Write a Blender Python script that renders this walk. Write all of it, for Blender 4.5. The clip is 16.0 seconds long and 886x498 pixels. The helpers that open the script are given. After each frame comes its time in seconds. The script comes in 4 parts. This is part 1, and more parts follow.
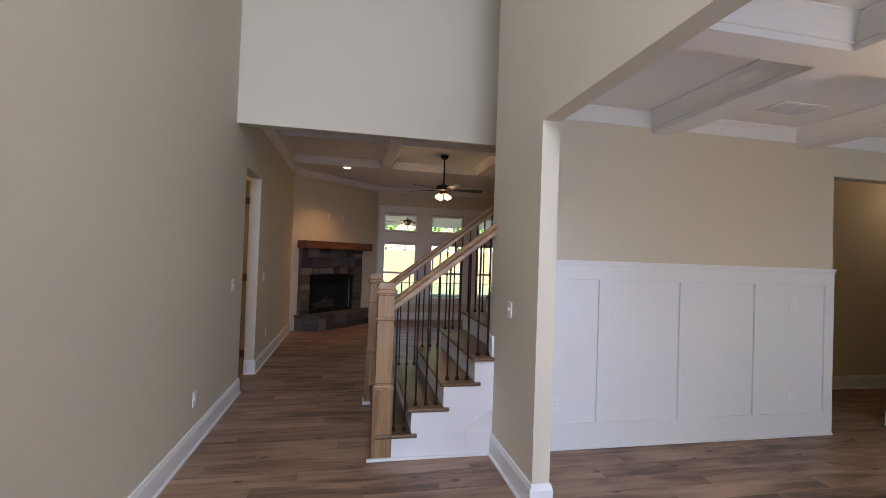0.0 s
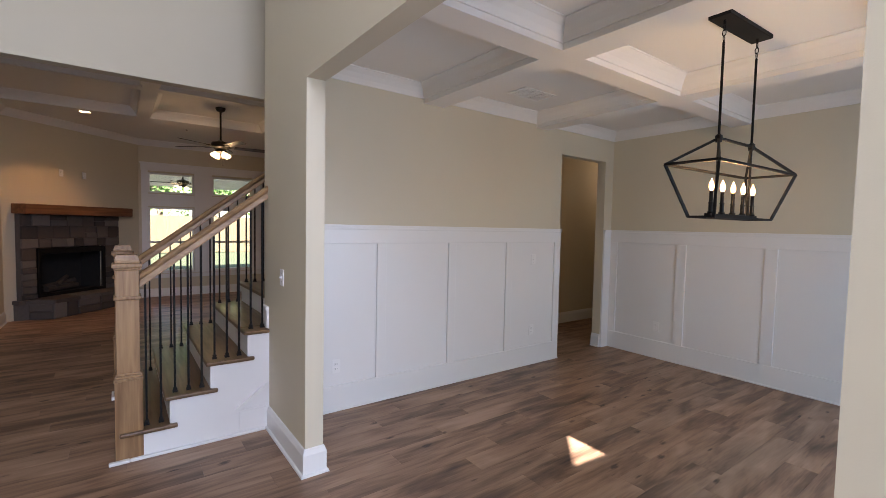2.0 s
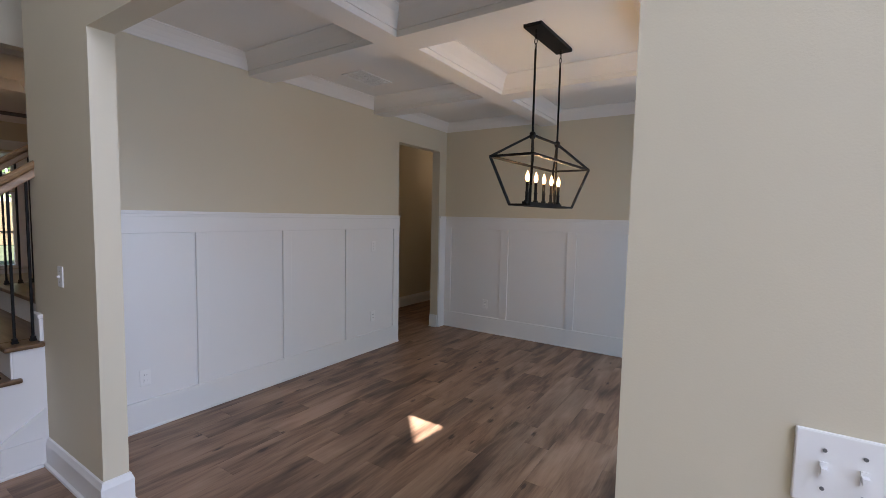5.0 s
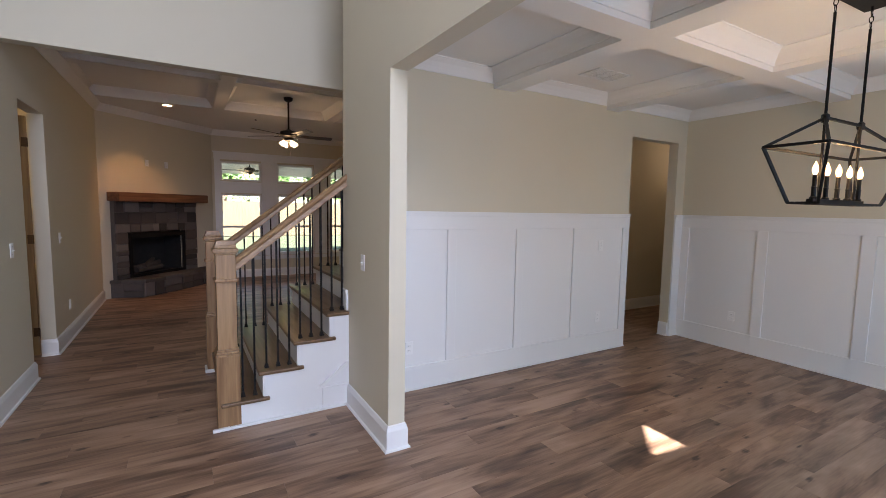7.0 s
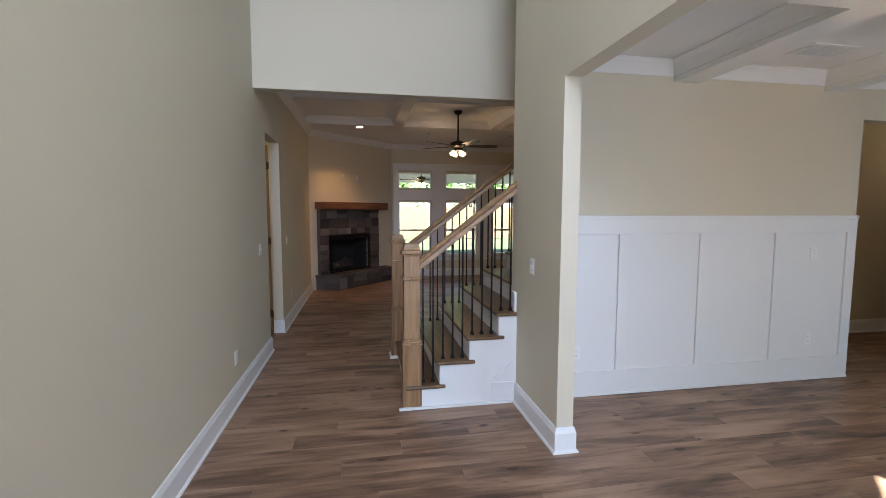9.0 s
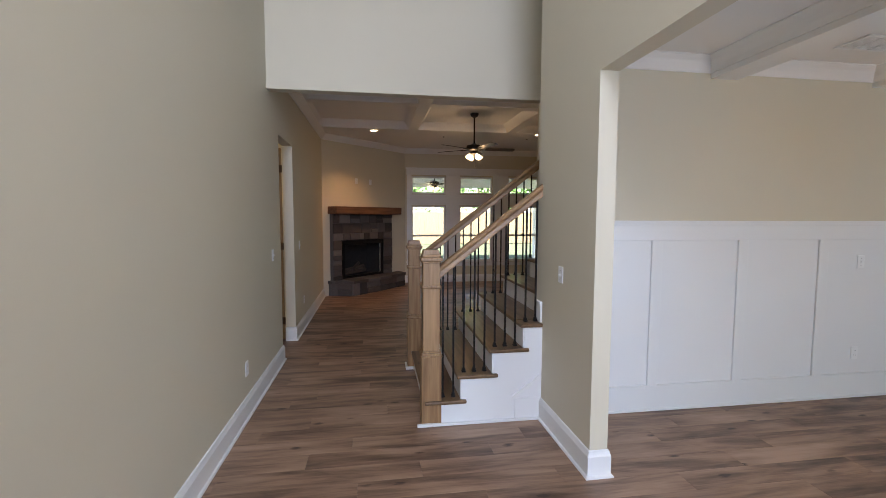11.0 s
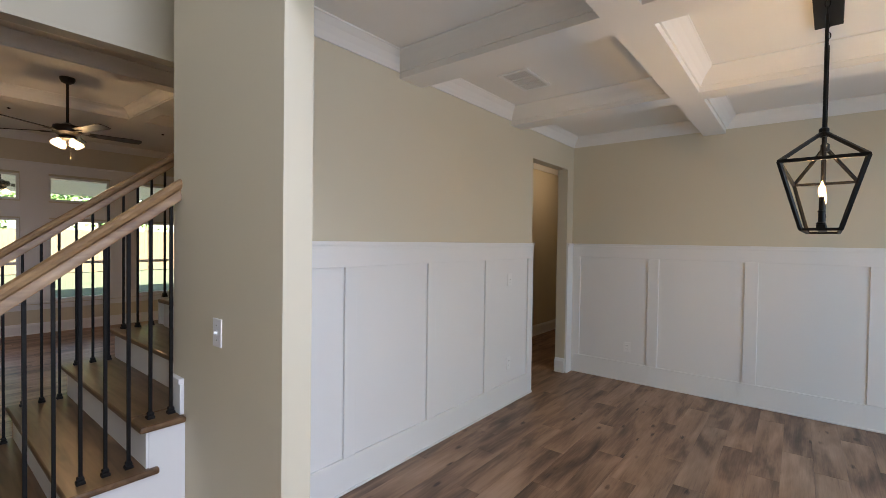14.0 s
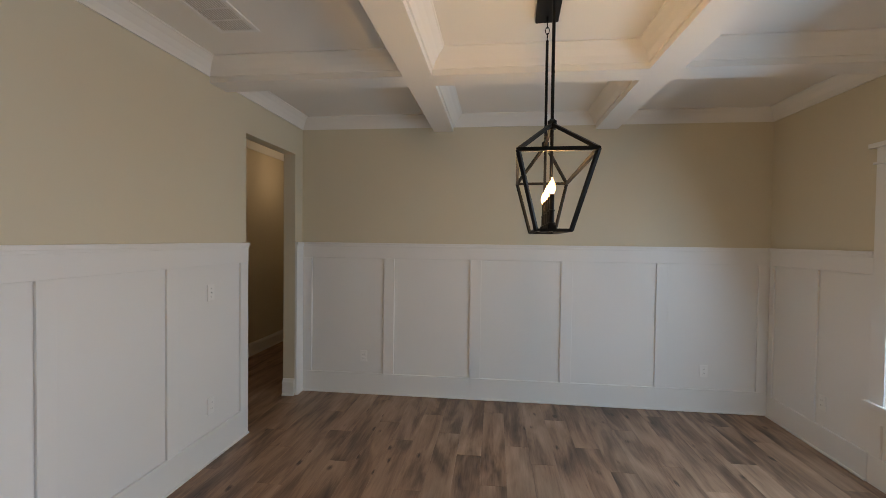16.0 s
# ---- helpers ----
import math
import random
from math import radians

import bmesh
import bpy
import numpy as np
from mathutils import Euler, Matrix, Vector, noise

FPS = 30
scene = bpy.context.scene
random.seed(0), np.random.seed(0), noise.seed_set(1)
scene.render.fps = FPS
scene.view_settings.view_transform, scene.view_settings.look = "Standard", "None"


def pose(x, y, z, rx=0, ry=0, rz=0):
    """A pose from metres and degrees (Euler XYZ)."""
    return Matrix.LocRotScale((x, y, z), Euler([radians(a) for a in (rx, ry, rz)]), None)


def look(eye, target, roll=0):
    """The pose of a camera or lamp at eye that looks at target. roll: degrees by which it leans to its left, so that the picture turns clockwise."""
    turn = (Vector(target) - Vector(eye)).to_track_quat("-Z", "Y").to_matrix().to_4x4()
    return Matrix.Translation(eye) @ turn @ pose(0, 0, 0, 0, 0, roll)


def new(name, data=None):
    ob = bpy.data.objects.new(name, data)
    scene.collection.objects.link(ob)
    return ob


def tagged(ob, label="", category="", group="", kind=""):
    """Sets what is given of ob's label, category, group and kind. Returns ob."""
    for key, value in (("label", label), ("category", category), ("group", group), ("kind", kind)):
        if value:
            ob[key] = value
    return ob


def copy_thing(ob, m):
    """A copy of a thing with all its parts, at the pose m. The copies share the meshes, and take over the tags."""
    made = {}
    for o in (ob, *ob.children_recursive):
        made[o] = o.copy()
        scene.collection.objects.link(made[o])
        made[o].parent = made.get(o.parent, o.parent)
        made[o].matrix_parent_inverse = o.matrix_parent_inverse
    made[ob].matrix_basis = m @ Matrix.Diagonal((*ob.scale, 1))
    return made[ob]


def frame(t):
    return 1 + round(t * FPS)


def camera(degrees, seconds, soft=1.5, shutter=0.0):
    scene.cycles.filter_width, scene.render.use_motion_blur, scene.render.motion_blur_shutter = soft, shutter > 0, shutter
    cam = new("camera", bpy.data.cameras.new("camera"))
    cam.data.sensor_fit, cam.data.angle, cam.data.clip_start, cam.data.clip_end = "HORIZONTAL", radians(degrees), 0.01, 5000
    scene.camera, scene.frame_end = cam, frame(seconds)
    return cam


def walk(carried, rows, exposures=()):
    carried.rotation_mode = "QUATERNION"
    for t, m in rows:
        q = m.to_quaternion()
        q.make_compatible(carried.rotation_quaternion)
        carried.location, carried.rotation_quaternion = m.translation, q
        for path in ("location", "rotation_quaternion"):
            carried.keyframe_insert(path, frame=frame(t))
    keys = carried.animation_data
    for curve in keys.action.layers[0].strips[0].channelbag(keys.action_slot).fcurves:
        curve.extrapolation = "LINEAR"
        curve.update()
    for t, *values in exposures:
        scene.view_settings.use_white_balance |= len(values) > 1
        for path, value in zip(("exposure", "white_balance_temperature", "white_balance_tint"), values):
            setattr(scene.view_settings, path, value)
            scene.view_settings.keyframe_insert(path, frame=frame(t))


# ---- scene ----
cam = camera(90.2, 16.0, soft=0.85)
PATH = [
    (0, (0.036, -0.008, 1.547), (0.436, 1.952, 1.58), 2.0),
    (0.5, (0.087, -0.009, 1.54), (0.601, 1.924, 1.513), 1.1),
    (1, (0.149, -0.02, 1.547), (0.866, 1.846, 1.479), 0.8),
    (1.5, (0.201, -0.042, 1.554), (1.155, 1.714, 1.464), 0.9),
    (2, (0.263, -0.069, 1.554), (1.445, 1.541, 1.452), 1.2),
    (2.5, (0.316, -0.092, 1.561), (1.703, 1.345, 1.449), 1.3),
    (3, (0.365, -0.122, 1.555), (1.931, 1.118, 1.439), 1.0),
    (3.2, (0.372, -0.123, 1.559), (1.997, 1.036, 1.438), 1.1),
    (5.3, (0.282, -0.034, 1.553), (1.950, 1.060, 1.405), 1.2),
    (5.5, (0.268, -0.019, 1.551), (1.890, 1.141, 1.402), 1.2),
    (6, (0.205, 0.014, 1.556), (1.661, 1.377, 1.396), 1.2),
    (6.5, (0.133, 0.015, 1.571), (1.372, 1.575, 1.398), 1.2),
    (7, (0.071, 0.012, 1.572), (1.075, 1.732, 1.393), 1.0),
    (7.5, (0.013, 0.002, 1.585), (0.771, 1.843, 1.399), 0.8),
    (8, (-0.036, -0.016, 1.588), (0.5, 1.902, 1.401), 0.5),
    (8.5, (-0.06, -0.047, 1.583), (0.338, 1.905, 1.403), 0.3),
    (9, (-0.06, -0.07, 1.589), (0.288, 1.892, 1.417), 0.1),
    (11.5, (-0.113, 0.298, 1.579), (0.187, 2.27, 1.436), 0.2),
    (12, (-0.097, 0.515, 1.571), (0.217, 2.486, 1.443), 0.5),
    (12.5, (-0.063, 0.728, 1.577), (0.46, 2.656, 1.49), 1.1),
    (13, (0.023, 0.908, 1.567), (0.866, 2.72, 1.501), 1.2),
    (13.5, (0.179, 1.063, 1.571), (1.375, 2.665, 1.522), 1.0),
    (14, (0.345, 1.195, 1.566), (1.901, 2.450, 1.528), 0.8),
    (14.5, (0.524, 1.320, 1.576), (2.328, 2.182, 1.543), 0.8),
    (15, (0.704, 1.345, 1.590), (2.620, 1.914, 1.547), 0.6),
    (15.5, (0.945, 1.335, 1.581), (2.912, 1.694, 1.542), 0.6),
    (16, (1.144, 1.356, 1.599), (3.13, 1.592, 1.555), 0.7),
]
EXPOSURE = [(0, 3.51, 6750, 18), (1.5, 3.63, 6800, 19), (3, 3.29, 7100, 13), (5.5, 3.18, 6550, 16), (7, 3.65, 6650, 16), (9, 3.71, 6500, 11), (11.5, 3.73, 6750, 13), (13.5, 3.73, 6900, 13), (14.2, 3.64, 7000, 12), (15, 3.46, 7300, 12), (16, 3.38, 7400, 12)]
walk(cam, [(t, look(eye, target, roll)) for t, eye, target, roll in PATH], EXPOSURE)

# ---- exposure, world and large lights ----
def set_world():
    w = bpy.data.worlds.new("world")
    scene.world = w
    w.use_nodes = True
    nt = w.node_tree
    sky = nt.nodes.new("ShaderNodeTexSky")
    sky.sky_type = "NISHITA"
    sky.sun_disc = False
    sky.sun_elevation, sky.sun_rotation = radians(32), radians(180)
    bg = nt.nodes["Background"]
    bg.inputs[1].default_value = 0.05
    nt.links.new(sky.outputs[0], bg.inputs[0])


set_world()


def lamp(name, kind, energy, colour, m, **kw):
    d = bpy.data.lights.new(name, kind)
    d.energy, d.color = energy, colour
    if kind == "AREA":
        d.shape, d.size, d.size_y = "RECTANGLE", kw["size"], kw["size_y"]
    elif kind == "SPOT":
        d.spot_size, d.spot_blend, d.shadow_soft_size = radians(kw["cone"]), 0.6, kw["soft"]
    elif kind == "POINT":
        d.shadow_soft_size = kw["soft"]
    else:
        d.angle = radians(0.5)
    ob = new(name, d)
    ob.matrix_world = m
    return ob


WARM = (1.0, 0.66, 0.30)
lamp("sun", "SUN", 5.0, (1.0, 0.985, 0.96), look((2.8, -6.2, 5.0), (2.8, 1.8, 0.0)))
# daylight at the dining window pair; entry lamps stand in for unseen front glass
lamp("window_light_dining", "AREA", 5.0, (0.455, 0.70, 1.0), look((3.41, -1.16, 1.35), (3.2, 1.2, 0.2)), size=1.7, size_y=1.5)
# two added lamps inside the closed entry front wall, high and low
lamp("window_light_entry", "AREA", 15.5, (0.60, 0.708, 0.99), look((0.02, -2.62, 4.15), (0.02, 3.0, 4.4)), size=2.0, size_y=1.9)
lamp("window_light_door", "AREA", 5.8, (0.55, 0.69, 0.99), look((0.02, -2.62, 1.25), (0.02, 3.0, 1.5)), size=1.7, size_y=1.9)


# ---- materials ----
def mat(name, base, rough=0.5, metal=0.0, var=0.06, scale=3.0, bump=0.0, bump_scale=200.0, emit=None, spec=0.5):
    m = bpy.data.materials.new(name)
    m.use_nodes = True
    nt = m.node_tree
    b = nt.nodes["Principled BSDF"]
    b.inputs["Roughness"].default_value = rough
    b.inputs["Metallic"].default_value = metal
    b.inputs["Specular IOR Level"].default_value = spec
    co = nt.nodes.new("ShaderNodeTexCoord")
    nz = nt.nodes.new("ShaderNodeTexNoise")
    nz.inputs["Scale"].default_value = scale
    nz.inputs["Detail"].default_value = 6
    nt.links.new(co.outputs["Object"], nz.inputs["Vector"])
    mx = nt.nodes.new("ShaderNodeMix")
    mx.data_type = "RGBA"
    mx.inputs[6].default_value = (*[c * (1 - var) for c in base], 1)
    mx.inputs[7].default_value = (*[min(1, c * (1 + var)) for c in base], 1)
    nt.links.new(nz.outputs[0], mx.inputs[0])
    nt.links.new(mx.outputs[2], b.inputs["Base Color"])
    if bump:
        n2 = nt.nodes.new("ShaderNodeTexNoise")
        n2.inputs["Scale"].default_value = bump_scale
        n2.inputs["Detail"].default_value = 3
        nt.links.new(co.outputs["Object"], n2.inputs["Vector"])
        bp = nt.nodes.new("ShaderNodeBump")
        bp.inputs["Strength"].default_value = bump
        bp.inputs["Distance"].default_value = 0.002
        nt.links.new(n2.outputs[0], bp.inputs["Height"])
        nt.links.new(bp.outputs[0], b.inputs["Normal"])
    if emit:
        b.inputs["Emission Color"].default_value = (*emit[0], 1)
        b.inputs["Emission Strength"].default_value = emit[1]
    return m


def wood(name, dark, light, axis, rough=0.45, grain=1.0, tone=0.0):
    """Wood with the grain along an axis of its object; tone varies it piece by piece."""
    m = bpy.data.materials.new(name)
    m.use_nodes = True
    nt = m.node_tree
    L = nt.links.new
    b = nt.nodes["Principled BSDF"]
    co = nt.nodes.new("ShaderNodeTexCoord")
    info = nt.nodes.new("ShaderNodeObjectInfo")
    geo = nt.nodes.new("ShaderNodeNewGeometry")
    mp = nt.nodes.new("ShaderNodeMapping")
    s = [22 * grain] * 3
    s[axis] = 1.6 * grain
    mp.inputs["Scale"].default_value = s
    add = nt.nodes.new("ShaderNodeVectorMath")
    add.operation = "MULTIPLY_ADD"
    rnd = nt.nodes.new("ShaderNodeMath")
    rnd.operation = "ADD"
    L(info.outputs["Random"], rnd.inputs[0])
    L(geo.outputs["Random Per Island"], rnd.inputs[1])
    comb = nt.nodes.new("ShaderNodeCombineXYZ")
    for i in range(3):
        L(rnd.outputs[0], comb.inputs[i])
    L(comb.outputs[0], add.inputs[0])
    add.inputs[1].default_value = (17.3, 31.7, 23.9)
    L(co.outputs["Object"], add.inputs[2])
    L(add.outputs[0], mp.inputs["Vector"])
    n1 = nt.nodes.new("ShaderNodeTexNoise")
    n1.inputs["Scale"].default_value = 1.0
    n1.inputs["Detail"].default_value = 8
    n1.inputs["Distortion"].default_value = 0.6
    L(mp.outputs[0], n1.inputs["Vector"])
    mp2 = nt.nodes.new("ShaderNodeMapping")
    s2 = [7.0] * 3
    s2[axis] = 1.1
    mp2.inputs["Scale"].default_value = s2
    L(add.outputs[0], mp2.inputs["Vector"])
    n2 = nt.nodes.new("ShaderNodeTexNoise")
    n2.inputs["Scale"].default_value = 1.0
    n2.inputs["Detail"].default_value = 3
    L(mp2.outputs[0], n2.inputs["Vector"])
    mixv = nt.nodes.new("ShaderNodeMath")
    mixv.operation = "MULTIPLY_ADD"
    L(n2.outputs[0], mixv.inputs[0])
    mixv.inputs[1].default_value = 0.9
    sub = nt.nodes.new("ShaderNodeMath")
    sub.operation = "MULTIPLY_ADD"
    L(n1.outputs[0], sub.inputs[0])
    sub.inputs[1].default_value = 1.9
    sub.inputs[2].default_value = -0.92
    L(sub.outputs[0], mixv.inputs[2])
    fr = nt.nodes.new("ShaderNodeMath")
    fr.operation = "FRACT"
    L(rnd.outputs[0], fr.inputs[0])
    tn = nt.nodes.new("ShaderNodeMath")
    tn.operation = "MULTIPLY_ADD"
    L(fr.outputs[0], tn.inputs[0])
    tn.inputs[1].default_value = tone
    L(mixv.outputs[0], tn.inputs[2])
    off = nt.nodes.new("ShaderNodeMath")
    off.operation = "SUBTRACT"
    off.use_clamp = True
    L(tn.outputs[0], off.inputs[0])
    off.inputs[1].default_value = tone / 2
    ramp = nt.nodes.new("ShaderNodeMix")
    ramp.data_type = "RGBA"
    ramp.inputs[6].default_value = (*dark, 1)
    ramp.inputs[7].default_value = (*light, 1)
    L(off.outputs[0], ramp.inputs[0])
    # small dark knots
    vo = nt.nodes.new("ShaderNodeTexVoronoi")
    vo.inputs["Scale"].default_value = 1.0
    mp3 = nt.nodes.new("ShaderNodeMapping")
    s3 = [6.5] * 3
    s3[axis] = 2.2
    mp3.inputs["Scale"].default_value = s3
    L(add.outputs[0], mp3.inputs["Vector"])
    L(mp3.outputs[0], vo.inputs["Vector"])
    kn = nt.nodes.new("ShaderNodeMapRange")
    kn.inputs[1].default_value, kn.inputs[2].default_value = 0.03, 0.14
    kn.inputs[3].default_value, kn.inputs[4].default_value = 0.45, 1.0
    L(vo.outputs["Distance"], kn.inputs[0])
    mul = nt.nodes.new("ShaderNodeMix")
    mul.data_type = "RGBA"
    mul.blend_type = "MULTIPLY"
    mul.inputs[0].default_value = 1.0
    L(ramp.outputs[2], mul.inputs[6])
    L(kn.outputs[0], mul.inputs[7])
    L(mul.outputs[2], b.inputs["Base Color"])
    rr = nt.nodes.new("ShaderNodeMapRange")
    rr.inputs[3].default_value, rr.inputs[4].default_value = rough + 0.08, rough - 0.06
    L(n1.outputs[0], rr.inputs[0])
    L(rr.outputs[0], b.inputs["Roughness"])
    bp = nt.nodes.new("ShaderNodeBump")
    bp.inputs["Strength"].default_value = 0.15
    bp.inputs["Distance"].default_value = 0.0015
    L(n1.outputs[0], bp.inputs["Height"])
    L(bp.outputs[0], b.inputs["Normal"])
    return m


def plank_mat():
    """Printed oak plank: soft dark smudges along the grain, knots, fine pores; each plank has its own draw."""
    m = bpy.data.materials.new("floor_plank_oak")
    m.use_nodes = True
    nt = m.node_tree
    L = nt.links.new
    N = nt.nodes.new
    b = nt.nodes["Principled BSDF"]
    co, info, geo = N("ShaderNodeTexCoord"), N("ShaderNodeObjectInfo"), N("ShaderNodeNewGeometry")

    def math_node(op, a, c, d=None):
        n = N("ShaderNodeMath")
        n.operation = op
        for i, v in enumerate((a, c, d)):
            if v is None:
                continue
            if isinstance(v, (int, float)):
                n.inputs[i].default_value = v
            else:
                L(v, n.inputs[i])
        return n.outputs[0]

    rnd = math_node("FRACT", math_node("ADD", info.outputs["Random"], geo.outputs["Random Per Island"]), 0.0)
    comb = N("ShaderNodeCombineXYZ")
    for i in range(3):
        L(rnd, comb.inputs[i])
    add = N("ShaderNodeVectorMath")
    add.operation = "MULTIPLY_ADD"
    L(comb.outputs[0], add.inputs[0])
    add.inputs[1].default_value = (57.3, 91.7, 43.9)
    L(co.outputs["Object"], add.inputs[2])

    def tex(scale, detail, distort=0.0, rough=0.5):
        mp, n = N("ShaderNodeMapping"), N("ShaderNodeTexNoise")
        mp.inputs["Scale"].default_value = scale
        n.inputs["Scale"].default_value = 1.0
        n.inputs["Detail"].default_value = detail
        n.inputs["Distortion"].default_value = distort
        n.inputs["Roughness"].default_value = rough
        L(add.outputs[0], mp.inputs["Vector"])
        L(mp.outputs[0], n.inputs["Vector"])
        return n.outputs[0]

    smudge = tex((1.25, 6.0, 6.0), 3, 0.6, 0.55)
    grain = tex((3.0, 60.0, 60.0), 6, 0.4, 0.65)
    pores = tex((14.0, 260.0, 260.0), 3)
    v = math_node("MULTIPLY_ADD", smudge, 1.9, -0.43)
    streak = tex((1.3, 17.0, 17.0), 4, 0.7, 0.6)
    v = math_node("MULTIPLY_ADD", streak, 0.7, math_node("SUBTRACT", v, 0.35))
    v = math_node("MULTIPLY_ADD", grain, 0.26, math_node("SUBTRACT", v, 0.13))
    v = math_node("MULTIPLY_ADD", rnd, 0.10, math_node("SUBTRACT", v, 0.05))
    mp, vo = N("ShaderNodeMapping"), N("ShaderNodeTexVoronoi")
    mp.inputs["Scale"].default_value = (0.9, 5.0, 5.0)
    L(add.outputs[0], mp.inputs["Vector"])
    warp = N("ShaderNodeVectorMath")
    warp.operation = "MULTIPLY_ADD"
    L(smudge, warp.inputs[0])
    warp.inputs[1].default_value = (0.5, 0.9, 0.5)
    L(mp.outputs[0], warp.inputs[2])
    L(warp.outputs[0], vo.inputs["Vector"])
    vo.inputs["Scale"].default_value = 1.0
    knot = N("ShaderNodeMapRange")
    knot.interpolation_type = "SMOOTHSTEP"
    knot.inputs[1].default_value, knot.inputs[2].default_value = 0.0, 0.30
    knot.inputs[3].default_value, knot.inputs[4].default_value = -0.20, 0.0
    L(vo.outputs["Distance"], knot.inputs[0])
    v = math_node("ADD", v, knot.outputs[0])
    mp2, vo2 = N("ShaderNodeMapping"), N("ShaderNodeTexVoronoi")
    mp2.inputs["Scale"].default_value = (3.1, 7.3, 7.3)
    L(add.outputs[0], mp2.inputs["Vector"])
    warp2 = N("ShaderNodeVectorMath")
    warp2.operation = "MULTIPLY_ADD"
    L(grain, warp2.inputs[0])
    warp2.inputs[1].default_value = (0.30, 0.60, 0.3)
    L(mp2.outputs[0], warp2.inputs[2])
    L(warp2.outputs[0], vo2.inputs["Vector"])
    vo2.inputs["Scale"].default_value = 1.0
    core = N("ShaderNodeMapRange")
    core.inputs[1].default_value, core.inputs[2].default_value = 0.03, 0.15
    core.inputs[3].default_value, core.inputs[4].default_value = -0.7, 0.0
    L(vo2.outputs["Distance"], core.inputs[0])
    v = math_node("ADD", v, core.outputs[0])
    fine = tex((7.0, 150.0, 150.0), 4, 0.3, 0.7)
    v = math_node("MULTIPLY_ADD", fine, 0.44, math_node("SUBTRACT", v, 0.20))
    ramp = N("ShaderNodeValToRGB")
    e = ramp.color_ramp.elements
    e[0].position, e[0].color = 0.0, (0.054, 0.030, 0.019, 1)
    e[1].position, e[1].color = 1.0, (0.43, 0.282, 0.194, 1)
    e.new(0.30).color = (0.150, 0.087, 0.057, 1)
    e.new(0.58).color = (0.285, 0.175, 0.113, 1)
    L(v, ramp.inputs[0])
    L(ramp.outputs[0], b.inputs["Base Color"])
    rr = N("ShaderNodeMapRange")
    rr.inputs[3].default_value, rr.inputs[4].default_value = 0.50, 0.36
    L(grain, rr.inputs[0])
    L(rr.outputs[0], b.inputs["Roughness"])
    bp = N("ShaderNodeBump")
    bp.inputs["Strength"].default_value = 0.12
    bp.inputs["Distance"].default_value = 0.001
    L(pores, bp.inputs["Height"])
    L(bp.outputs[0], b.inputs["Normal"])
    return m


def glass(name):
    m = bpy.data.materials.new(name)
    m.use_nodes = True
    nt = m.node_tree
    nt.nodes.remove(nt.nodes["Principled BSDF"])
    tr, gl = nt.nodes.new("ShaderNodeBsdfTransparent"), nt.nodes.new("ShaderNodeBsdfGlossy")
    gl.inputs["Roughness"].default_value = 0.02
    mx, lw = nt.nodes.new("ShaderNodeMixShader"), nt.nodes.new("ShaderNodeFresnel")
    lw.inputs[0].default_value = 1.45
    nt.links.new(lw.outputs[0], mx.inputs[0])
    nt.links.new(tr.outputs[0], mx.inputs[1])
    nt.links.new(gl.outputs[0], mx.inputs[2])
    nt.links.new(mx.outputs[0], nt.nodes["Material Output"].inputs[0])
    return m


PAINT = mat("wall_paint_greige", (0.645, 0.587, 0.456), 0.62, var=0.025, scale=1.3, bump=0.12, bump_scale=260, spec=0.3)
WHITE = mat("trim_paint_white", (0.80, 0.80, 0.79), 0.38, var=0.015, scale=2.0, bump=0.05, bump_scale=120)
CEIL = mat("ceiling_paint_white", (0.80, 0.785, 0.755), 0.7, var=0.02, scale=1.5, bump=0.15, bump_scale=180, spec=0.3)
PLANK = plank_mat()
OAK = wood("oak_stair", (0.19, 0.095, 0.040), (0.43, 0.26, 0.125), 2, 0.4, 1.3)
OAKX = wood("oak_tread", (0.085, 0.045, 0.021), (0.215, 0.125, 0.062), 1, 0.30, 1.3)
OAKR = wood("oak_rail", (0.19, 0.10, 0.043), (0.42, 0.255, 0.12), 0, 0.38, 1.3)
MANTEL = wood("mantel_cedar", (0.10, 0.042, 0.02), (0.24, 0.11, 0.052), 0, 0.55, 1.0)
BLACK = mat("black_iron", (0.008, 0.0068, 0.0062), 0.55, 0.0, var=0.2, scale=40, bump=0.1, bump_scale=300, spec=0.22)
BRONZE = mat("fan_bronze", (0.028, 0.021, 0.017), 0.38, 0.5, var=0.2, scale=20)
SOOT = mat("firebox_soot", (0.02, 0.019, 0.018), 0.9, var=0.4, scale=12, bump=0.3, bump_scale=60)
PLATE = mat("plastic_plate", (0.85, 0.85, 0.84), 0.3, var=0.01)
SLOT = mat("plate_slot", (0.14, 0.14, 0.14), 0.6)
GLASS = glass("window_glass")
MORTAR = mat("stone_mortar", (0.12, 0.105, 0.095), 0.95, var=0.2, scale=30, bump=0.5, bump_scale=90)
SUBFLOOR = mat("floor_joint", (0.07, 0.046, 0.03), 0.8)
BULB = mat("bulb_glow", (1, 0.8, 0.5), 0.3, emit=((1.0, 0.45, 0.16), 2.0))
FANGLASS = mat("fan_shade_glow", (1, 0.85, 0.6), 0.3, emit=((1.0, 0.72, 0.38), 0.42))
CAN = mat("can_light_glow", (1, 0.9, 0.7), 0.4, emit=((1.0, 0.68, 0.36), 2.0))


